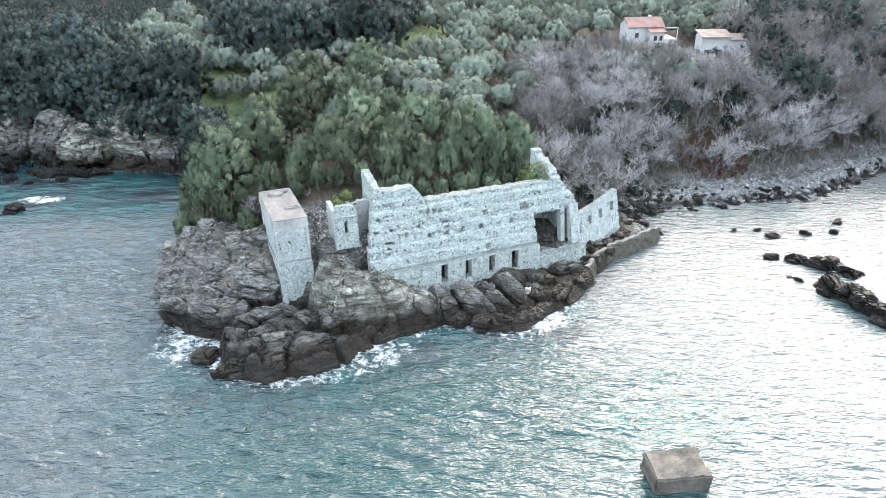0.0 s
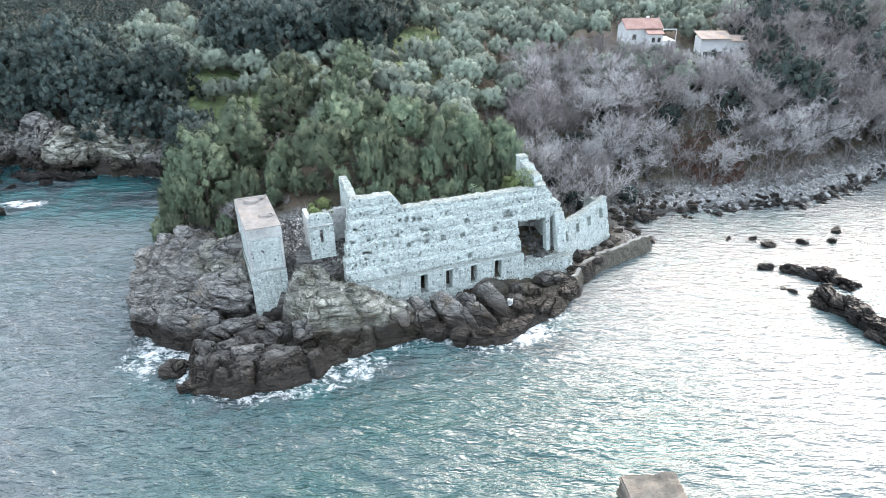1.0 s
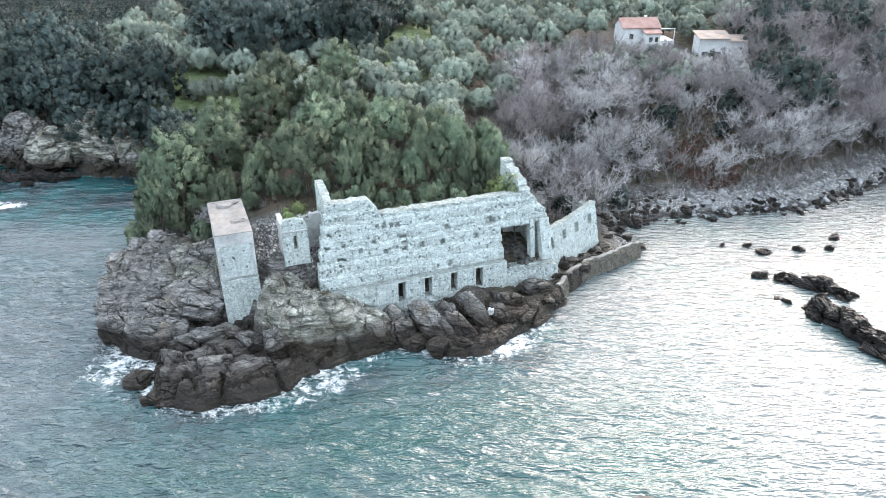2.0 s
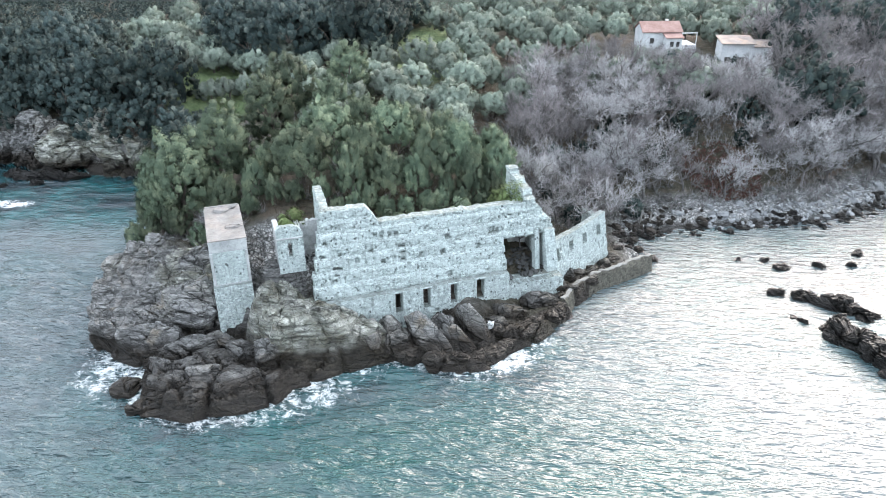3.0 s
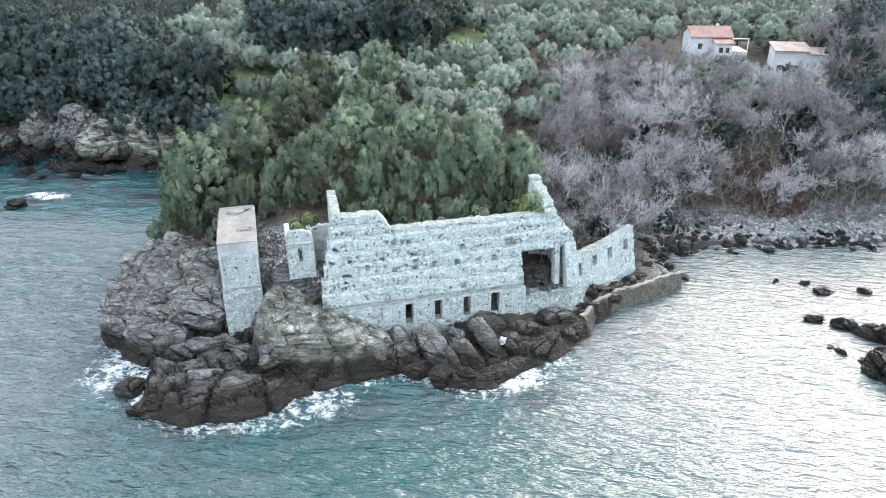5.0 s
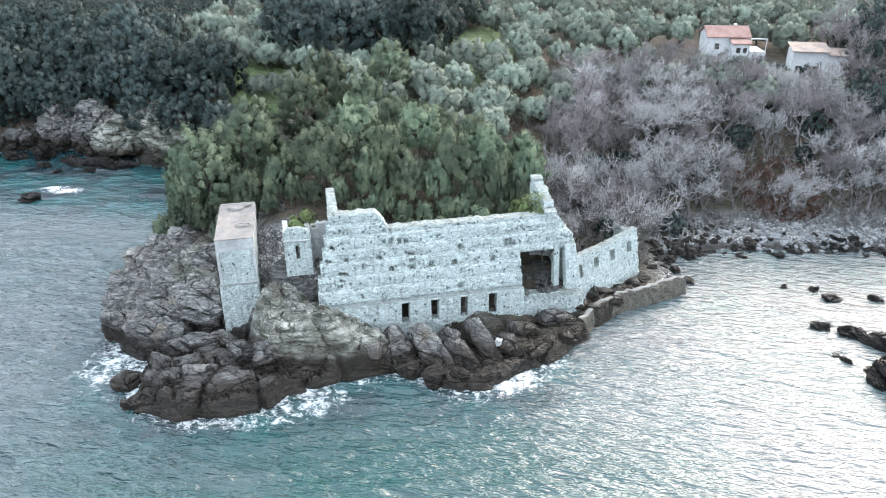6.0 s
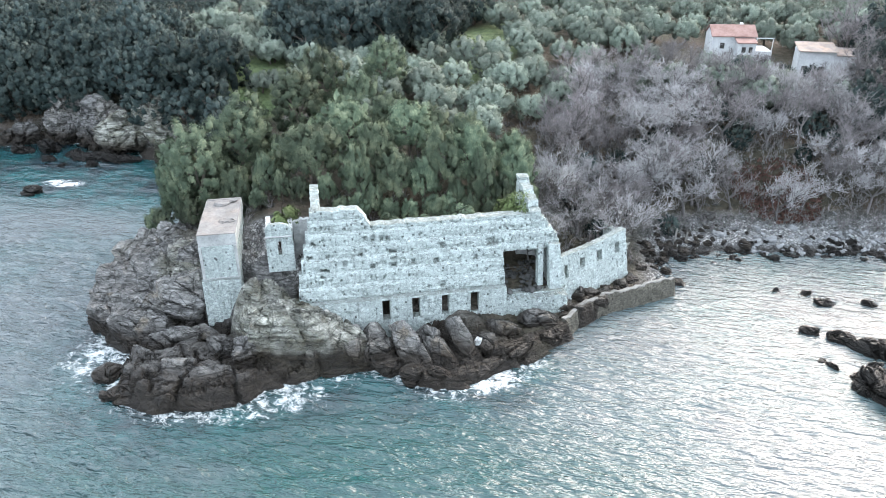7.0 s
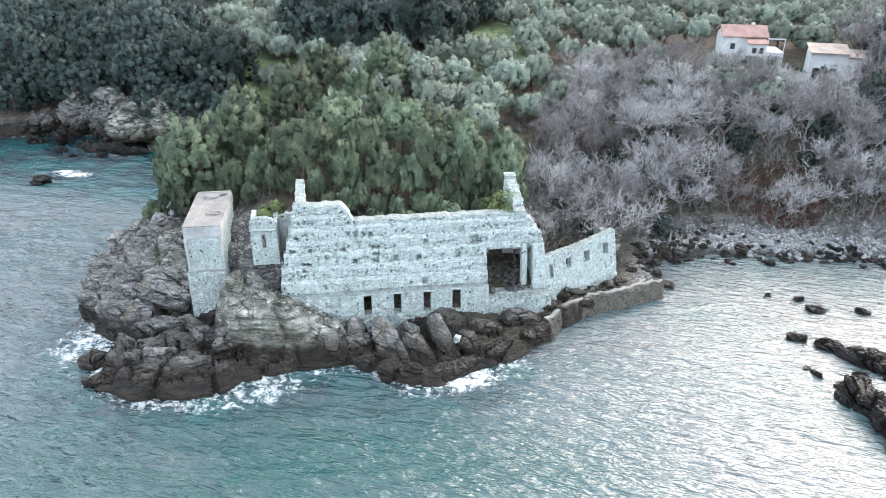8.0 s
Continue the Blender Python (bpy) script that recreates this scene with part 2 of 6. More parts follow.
def mat_water():
    """Sea: teal body colour by depth, foam where waves break, ripples of several lengths."""
    m = Nodes("sea_water")
    z = m.attr("zone")
    deep = m.ramp(m.noise(0.07, 4, 0.6), [(0.42, (0.064, 0.081, 0.086)), (0.72, (0.036, 0.076, 0.079))])
    deep = m.mix(m.math("MULTIPLY", z[2], m.ramp(m.noise(0.1, 4, 0.6), [(0.32, 0.5), (0.55, 1.0)])), deep, (0.008, 0.05, 0.048))
    body = m.mix(z[1], deep, m.ramp(m.noise(0.16, 4), [(0.4, (0.008, 0.02, 0.026)), (0.62, (0.008, 0.062, 0.066))]))
    swirl = m.noise(0.4, 5, 0.65, None, 1.2)
    froth = m.noise(1.5, 9, 0.8, m.stretch((1, 1.35, 1), (0, 0, 0.3)), 0.7)
    fo = m.math("ADD", z[0], m.math("ADD", m.math("MULTIPLY", m.math("SUBTRACT", swirl, 0.5), 3.0), m.math("MULTIPLY", m.math("SUBTRACT", froth, 0.5), 4.2)))
    foam = m.ramp(m.math("MULTIPLY", fo, z[0]), [(0.22, 0.0), (0.5, 0.55), (0.8, 1.0)])
    w1 = m.noise(1.25, 2, 0.5, m.stretch((0.44, 1.5, 1), (0, 0, 0.12)), 0.35)
    w2 = m.noise(3.0, 3, 0.55, m.stretch((0.7, 1.6, 1), (0, 0, -0.18)), 0.4)
    col = m.mix(foam, body, (0.8, 0.83, 0.83))
    chop = m.attr("chop")[0]
    b = m.bump(w1, chop, 0.95)
    b = m.bump(w2, chop, 0.3, b)
    m.b.inputs["IOR"].default_value = 1.45
    return m.done(col, m.ramp(foam, [(0, 0.05), (1, 0.8)]), b, 0.75)


ROCK, GROUND, WATER = mat_rock(), mat_ground(), mat_water()
PALE_ROCK = mat_rock("pale_cliff", 0.85, 0.0, 1.3)
CLIFF_ROCK = mat_rock("limestone_cliff", 1.0, 0.0, 1.15)
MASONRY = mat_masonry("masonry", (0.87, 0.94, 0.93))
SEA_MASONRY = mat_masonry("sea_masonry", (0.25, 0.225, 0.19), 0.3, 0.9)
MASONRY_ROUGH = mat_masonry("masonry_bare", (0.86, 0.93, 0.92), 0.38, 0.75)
RENDER = mat_concrete("lime_render", (0.27, 0.28, 0.275), (0.5, 0.51, 0.495))
SLAB = mat_concrete("tower_slab", (0.13, 0.125, 0.12), (0.25, 0.238, 0.226), 0.15)
CONCRETE = mat_concrete("sea_concrete", (0.05, 0.045, 0.038), (0.17, 0.158, 0.138), 0.1)
STONE_DARK = mat_concrete("dark_rubble", (0.025, 0.026, 0.025), (0.12, 0.12, 0.116))
BEACH_ROCK = mat_concrete("beach_stone", (0.09, 0.094, 0.097), (0.33, 0.336, 0.336))
COPING = mat_concrete("sea_coping", (0.13, 0.126, 0.115), (0.29, 0.282, 0.262))
# near-black stands for the shade inside rooms and window openings
DARK = mat_concrete("inside_shade", (0.03, 0.03, 0.03), (0.06, 0.06, 0.055))
OAK_LEAF = mat_leaf("oak_leaf", (0.023, 0.037, 0.026), (0.092, 0.122, 0.08), (0.27, 0.298, 0.188))
DARK_LEAF = mat_leaf("cliff_leaf", (0.008, 0.014, 0.014), (0.033, 0.05, 0.047), (0.13, 0.146, 0.122))
OLIVE_LEAF = mat_leaf("olive_leaf", (0.06, 0.077, 0.062), (0.15, 0.182, 0.147), (0.3, 0.335, 0.275))
SHRUB_LEAF = mat_leaf("shrub_leaf", (0.045, 0.07, 0.026), (0.12, 0.165, 0.065), (0.23, 0.27, 0.13))
BRACKEN = mat_leaf("dead_bracken", (0.05, 0.03, 0.022), (0.14, 0.082, 0.06), (0.24, 0.16, 0.12))
WET_ROCK = mat_rock("wet_rock", None, 0.97)
SCRUB_LEAF = mat_leaf("scrub_leaf", (0.05, 0.055, 0.05), (0.11, 0.11, 0.102), (0.2, 0.188, 0.178))
BARK = mat_bark("bark", (0.06, 0.05, 0.042), (0.15, 0.13, 0.11))
TWIG = mat_bark("pale_twigs", (0.23, 0.226, 0.228), (0.42, 0.412, 0.412))
TWIG_DARK = mat_bark("brown_twigs", (0.12, 0.111, 0.112), (0.25, 0.23, 0.23))
GREY_BARK = mat_bark("grey_bark", (0.07, 0.066, 0.064), (0.17, 0.16, 0.155))
WHITE_WALL = mat_concrete("house_wall", (0.42, 0.44, 0.45), (0.62, 0.63, 0.63))
TILE = mat_concrete("roof_tile", (0.2, 0.115, 0.098), (0.31, 0.21, 0.185))
SHEET_ROOF = mat_concrete("sheet_roof", (0.17, 0.14, 0.125), (0.3, 0.265, 0.245), 0.5)

# ---- geometry helpers ----
def mesh_of(name, verts, faces, material, smooth=False):
    me = bpy.data.meshes.new(name)
    verts = np.asarray(verts, dtype=np.float32)
    if isinstance(faces, np.ndarray):
        k = faces.shape[1]
        me.vertices.add(len(verts))
        me.vertices.foreach_set("co", verts.ravel())
        me.loops.add(faces.size)
        me.loops.foreach_set("vertex_index", faces.astype(np.int32).ravel())
        me.polygons.add(len(faces))
        me.polygons.foreach_set("loop_start", np.arange(0, faces.size, k, dtype=np.int32))
        me.update(calc_edges=True)
    else:
        me.from_pydata(verts.tolist(), [], faces)
        me.update()
    if smooth:
        me.shade_smooth()
    me.materials.append(material)
    return me


def part(name, geometry, material, parent=None, label="", smooth=False, at=None):
    """Links a bmesh, or (verts, faces), as one mesh object under parent."""
    if isinstance(geometry, bmesh.types.BMesh):
        me = bpy.data.meshes.new(name)
        geometry.to_mesh(me)
        geometry.free()
        if smooth:
            me.shade_smooth()
        me.materials.append(material)
    elif isinstance(geometry, bpy.types.Mesh):
        me = geometry
    else:
        me = mesh_of(name, geometry[0], geometry[1], material, smooth)
    ob = new(name, me)
    if at is not None:
        ob.matrix_basis = at
    if parent is not None:
        ob.parent = parent
    return tagged(ob, label)


def empty(name, at=None):
    ob = new(name)
    ob.empty_display_size = 0.5
    if at is not None:
        ob.matrix_basis = at
    return ob


def box(bm, x0, x1, y0, y1, z0, z1):
    v = [bm.verts.new(p) for p in ((x0, y0, z0), (x1, y0, z0), (x1, y1, z0), (x0, y1, z0), (x0, y0, z1), (x1, y0, z1), (x1, y1, z1), (x0, y1, z1))]
    for f in ((3, 2, 1, 0), (4, 5, 6, 7), (0, 1, 5, 4), (1, 2, 6, 5), (2, 3, 7, 6), (3, 0, 4, 7)):
        bm.faces.new([v[i] for i in f])
    return v


def block(x0, x1, y0, y1, z0, z1, bevel=0.03):
    bm = bmesh.new()
    box(bm, x0, x1, y0, y1, z0, z1)
    if bevel:
        bmesh.ops.bevel(bm, geom=bm.edges[:], offset=bevel, segments=1, affect="EDGES")
    return bm


def grid_faces(nx, ny):
    """Quads of a grid of nx by ny points, x running fastest."""
    i = np.arange(nx * ny).reshape(ny, nx)
    return np.stack([i[:-1, :-1], i[:-1, 1:], i[1:, 1:], i[1:, :-1]], -1).reshape(-1, 4)


def lattice(ix, iy, seed):
    n = (ix.astype(np.int64) * 374761393 + iy.astype(np.int64) * 668265263 + seed * 982451653) & 0xFFFFFFFF
    n = ((n ^ (n >> 13)) * 1274126177) & 0xFFFFFFFF
    n = ((n ^ (n >> 16)) * 1103515245) & 0xFFFFFFFF
    return ((n ^ (n >> 15)) & 0xFFFFFF) / float(0xFFFFFF)


def vnoise(x, y, seed=0):
    ix, iy = np.floor(x), np.floor(y)
    fx, fy = x - ix, y - iy
    fx, fy = fx * fx * (3 - 2 * fx), fy * fy * (3 - 2 * fy)
    a, b = lattice(ix, iy, seed), lattice(ix + 1, iy, seed)
    c, d = lattice(ix, iy + 1, seed), lattice(ix + 1, iy + 1, seed)
    return (a * (1 - fx) + b * fx) * (1 - fy) + (c * (1 - fx) + d * fx) * fy


def fbm(x, y, octaves=4, seed=0, gain=0.5):
    total, amp, norm = 0.0, 1.0, 0.0
    for k in range(octaves):
        total = total + amp * vnoise(x * 2 ** k + 17.3 * k, y * 2 ** k + 9.1 * k, seed + k)
        norm += amp
        amp *= gain
    return total / norm


def worley(x, y, seed=0):
    """Distance to the nearest cell border, and the nearest cell's offset and three random numbers."""
    ix, iy = np.floor(x), np.floor(y)
    f1 = np.full(x.shape, 9.0)
    f2 = np.full(x.shape, 9.0)
    gx, gy, ox, oy = (np.zeros(x.shape) for _ in range(4))
    for dx in (-1, 0, 1):
        for dy in (-1, 0, 1):
            cx, cy = ix + dx, iy + dy
            px, py = cx + lattice(cx, cy, seed), cy + lattice(cx, cy, seed + 7)
            d = np.hypot(px - x, py - y)
            near = d < f1
            f2 = np.where(near, f1, np.minimum(f2, d))
            gx, gy = np.where(near, cx, gx), np.where(near, cy, gy)
            ox, oy = np.where(near, x - px, ox), np.where(near, y - py, oy)
            f1 = np.where(near, d, f1)
    return f2 - f1, ox, oy, lattice(gx, gy, seed + 11), lattice(gx, gy, seed + 13), lattice(gx, gy, seed + 17)


def step(a, b, x):
    t = np.clip((x - a) / (b - a), 0, 1)
    return t * t * (3 - 2 * t)


# ---- the plan: coast, building axes ----
COAST = [(-600, 190), (-200, 125), (-110, 104), (-84, 106), (-76, 111), (-67, 112.5), (-65, 109.5), (-60.5, 107.8), (-57.5, 110.3), (-54.5, 107.3),
         (-50, 106.6), (-46.6, 107), (-42, 105), (-38.5, 98), (-35.5, 88), (-33.6, 80), (-32.4, 74), (-31.6, 68), (-29.6, 62.9), (-26, 58.8), (-21.6, 57), (-20.6, 53.6), (-18.4, 51.2),
         (-15, 50.5), (-12, 51.9), (-9, 53.6), (-8.2, 55.6), (-5.4, 57.2), (-2.1, 59.4), (0.3, 60.6), (3.9, 60.4), (6, 58.6), (8.6, 59.5), (11.2, 62.1),
         (14.1, 65.1), (16.4, 68.2), (19.4, 70.2), (22.8, 75.2), (26.5, 79), (27.8, 81.4), (26.4, 84), (25.3, 87.4), (28.3, 89.8), (32.5, 91.6),
         (48, 94.4), (54, 95.8), (61, 100.8), (70.4, 106.6), (100, 118), (220, 150)]
COAST = np.array(COAST, float)


def inland(x, y):
    """Metres inland from the coast line (at sea: minus)."""
    best = np.full(x.shape, 1e9)
    inside = np.zeros(x.shape, bool)
    for (ax, ay), (bx, by) in zip(COAST[:-1], COAST[1:]):
        ex, ey = bx - ax, by - ay
        t = np.clip(((x - ax) * ex + (y - ay) * ey) / (ex * ex + ey * ey), 0, 1)
        best = np.minimum(best, np.hypot(x - ax - t * ex, y - ay - t * ey))
        cross = (ax <= x) != (bx <= x)
        if ex:
            inside ^= cross & (y > ay + (x - ax) / ex * ey)
    return np.where(inside, best, -best)


# the ruin's own axes: u along its front, v into the land
RUIN_X, RUIN_Y, RUIN_TURN = -0.55, 64.68, 23.2
CU, SU = math.cos(radians(RUIN_TURN)), math.sin(radians(RUIN_TURN))
RUIN = pose(RUIN_X, RUIN_Y, 0, 0, 0, RUIN_TURN)


def to_uv(x, y):
    return (x - RUIN_X) * CU + (y - RUIN_Y) * SU, -(x - RUIN_X) * SU + (y - RUIN_Y) * CU


def plateau(x, y, cx, cy, rx, ry, turn, h, tilt_x, tilt_y, soft):
    """A rocky rise: height h at its middle, sloping by tilt, falling off at its oval edge."""
    c, s = math.cos(radians(turn)), math.sin(radians(turn))
    a, b = (x - cx) * c + (y - cy) * s, -(x - cx) * s + (y - cy) * c
    r = np.hypot(a / rx, b / ry) + 0.22 * (fbm(x * 0.35, y * 0.35, 3, 40) - 0.5)
    fall = step(1 + soft, 1 - soft, r) if soft > 0 else np.sqrt(np.clip(1 - r ** 2.4, 0, 1))
    return (h + tilt_x * a + tilt_y * b) * fall


RISES = [  # x, y, half-length, half-width, turn, height, tilt along, tilt across, softness
    (-26.4, 69.5, 6.4, 9.0, 8, 5.4, 0.0, 0.12, -1),
    (-21.0, 67.6, 6.4, 6.0, 20, 6.6, 0.0, 0.12, -1),
    (-16.2, 54.6, 5.6, 3.6, 12, 2.4, -0.1, 0.14, -1),
    (-24.6, 61.8, 5.4, 4.2, -30, 3.2, 0.0, 0.2, -1),
    (-6.2, 61.4, 6.6, 3.2, 4, 5.0, -0.5, 0.2, -1),
    (-10.8, 61.9, 3.4, 2.9, 0, 7.0, 0.0, 0.1, -1),
    (-11.0, 69.5, 6.0, 5.6, 20, 7.6, 0.0, 0.1, 0.2),
]


def rock_zone(x, y, d):
    """1 on the bare rock of the point and the cliffs, 0 on soil."""
    point = np.maximum(step(76, 70, y + 0.18 * np.abs(x + 24)) * step(26, 20, x), step(3.4, 2.4, d) * step(14, 16, x) * step(83, 81, y))
    behind = to_uv(x, y)[1]
    point = point * np.where(x > -9, step(3.0, 1.5, behind), 1)
    cliff = step(4, 1.5, d + 3 * (fbm(x * 0.2, y * 0.2, 3, 5) - 0.5)) * step(-30, -36, x)
    return np.clip(np.maximum(point, cliff) * step(-6, -3, d), 0, 1)


def ground_height(x, y, detail=True):
    d = inland(x, y)
    wob = d + 2.0 * (fbm(x * 0.12, y * 0.12, 3, 3) - 0.5) * step(2, 10, d)
    hill = np.interp(wob, [-40, -8, -1.2, 0, 1.2, 5, 9, 14, 22, 34, 50, 90, 150, 300, 600], [-9, -5, -2.2, -0.25, 0.9, 1.4, 3.6, 7.2, 10, 12.4, 14.4, 16.5, 20, 24, 26])
    cliff = np.interp(wob, [-40, -8, -1.0, 0, 0.8, 2.2, 5, 10, 20, 34, 50, 90, 150, 300, 600], [-8, -4, -1.5, 0, 1.0, 2.4, 5.2, 8.8, 11.4, 12.8, 14.4, 16.5, 20, 24, 26])
    w = step(-36, -44, x)
    z = hill * (1 - w) + cliff * w
    u, v = to_uv(x, y)
    # the low shelf in front of the tower and the ruin
    cap = np.where(x < -8, 1.7 + 2.2 * np.maximum(0, y - 61.6), 1.2 + 1.7 * step(-3.2, -0.4, v) + 1.3 * np.maximum(0, v - 0.2))
    near = step(30, 24, x) * step(-40, -34, x) * step(84, 78, y)
    z = z - near * 1.5 * step(0.15, -0.5, d) + near * 0.55 * step(0.2, 0.9, d) * step(4, 2, d)
    z = np.where(d > 0, z * (1 - near) + np.minimum(z, np.maximum(cap, 0.3)) * near, z)
    for r in RISES:
        z = np.maximum(z, np.where(d > 0, plateau(x, y, *r) * step(-0.2, 1.1, d), z))
    if detail:
        m = rock_zone(x, y, d)
        edge, ox, oy, r1, r2, r3 = worley((x * 0.94 + y * 0.34) * 0.26, (y * 0.94 - x * 0.34) * 0.42, 21)
        slab = (r1 - 0.5) * 1.1 + ox * (r2 - 0.5) * 2.8 + oy * (r3 - 0.3) * 2.8 - 1.5 * step(0.14, 0.0, edge)
        edge2, ox2, oy2, q1, q2, q3 = worley(x * 1.05 + 3, y * 1.4, 33)
        slab = slab + 0.16 * ((q1 - 0.5) * 0.6 + ox2 * (q2 - 0.5) + oy2 * (q3 - 0.4)) - 0.2 * step(0.08, 0.0, edge2)
        ridge = np.abs(fbm(x * 0.5 + y * 0.2, y * 1.5, 4, 60) - 0.5)
        slab = slab + 0.5 * (0.25 - ridge)
        z = z + m * slab * step(-1.5, 1.0, d) * 0.62
        # bedding ledges that dip to the left
        bed = (z + 0.22 * x - 0.12 * y + 0.9 * fbm(x * 0.25, y * 0.25, 3, 64)) / 0.5
        frac = bed - np.floor(bed)
        z = z + m * step(0.0, 1.2, d) * 0.5 * 0.5 * (step(0.7, 0.95, frac) - frac)
        z = z + m * step(0.0, 1.2, d) * (0.16 * (fbm(x * 2.3, y * 2.3, 3, 66) - 0.5) - 0.45 * step(0.035, 0.0, np.abs(fbm(x * 0.5 - y * 0.25, y * 0.7 + x * 0.2, 3, 67) - 0.5)))
        # long joints in two directions
        for ang, gap, deep, seed in ((28, 2.1, 0.55, 81), (-52, 3.1, 0.5, 83)):
            c, t = math.cos(radians(ang)), math.sin(radians(ang))
            q = (-x * t + y * c) / gap + 0.7 * fbm(x * 0.16, y * 0.16, 3, seed)
            f = np.abs(q - np.floor(q) - 0.5)
            z = z - m * step(0.2, 1.4, d) * deep * step(0.06, 0.0, f) * step(0.4, 0.6, fbm(x * 0.3, y * 0.3, 2, seed + 1))
        z = z + (1 - m) * step(0, 6, d) * 0.5 * (fbm(x * 0.6, y * 0.6, 4, 70) - 0.5)
    # the sea stands against the breakwater
    sea = step(16.2, 17.6, x) * step(83, 81.5, y) * step(2.6, 1.8, d)
    z = z * (1 - sea) + np.minimum(z, -0.3) * sea
    # floors of the ruin and the tower stand stay level
    inside = step(11.2, 12.0, u) * step(18.2, 17.6, u) * step(0.2, 0.5, v) * step(6.0, 5.0, v)
    z = z * (1 - inside) + inside * (2.9 + 0.25 * v)
    return z


def spread(*runs):
    """Grid lines: (end, step) runs from the first number on."""
    out = [runs[0]]
    for end, gap in runs[1:]:
        n = max(1, round((end - out[-1]) / gap))
        start = out[-1]
        out += [start + (end - start) * (k + 1) / n for k in range(n)]
    return np.array(out)


def build_ground():
    xs = spread(-900, (-300, 60), (-120, 12), (-90, 1.5), (-34, 0.6), (29, 0.2), (80, 0.5), (130, 3), (300, 15), (900, 60))
    ys = spread(20, (48, 4), (78, 0.2), (100, 0.45), (125, 0.6), (160, 2.5), (300, 10), (900, 60))
    x, y = (a.ravel() for a in np.meshgrid(xs, ys))
    d = inland(x, y)
    z = ground_height(x, y)
    ob = part("ground", (np.stack([x, y, z], 1), grid_faces(len(xs), len(ys))), GROUND, None, "rocky point, pebble beach and wooded hillside soil")
    rock = rock_zone(x, y, d)
    beach = step(7.5, 5.0, d) * step(22, 26, x) * (1 - rock)
    beach = np.maximum(beach, step(-20, -14, x) * step(-6, -9, x) * step(64, 66, y) * step(74, 71, y) * 0.9)
    meadow = np.maximum(step(1.2, 0.7, np.hypot((x + 37) / 14, (y - 124.5) / 10)), step(1.2, 0.8, np.hypot((x + 4) / 7, (y - 136) / 22)))
    zone = np.stack([np.where(beach > 0.5, 0, rock), meadow, beach, np.ones_like(x)], 1)
    ob.data.color_attributes.new("zone", "FLOAT_COLOR", "POINT").data.foreach_set("color", zone.astype(np.float32).ravel())
    tone = np.maximum(step(1.3, 0.8, np.hypot((x + 7) / 6.5, (y - 60.8) / 3.2)), 0.8 * step(1.3, 0.7, np.hypot((x + 20) / 4, (y - 66) / 4)))
    tone = np.stack([tone, tone, tone, np.ones_like(x)], 1)
    ob.data.color_attributes.new("tone", "FLOAT_COLOR", "POINT").data.foreach_set("color", tone.astype(np.float32).ravel())
    tagged(ob, category="ground", kind="structure")


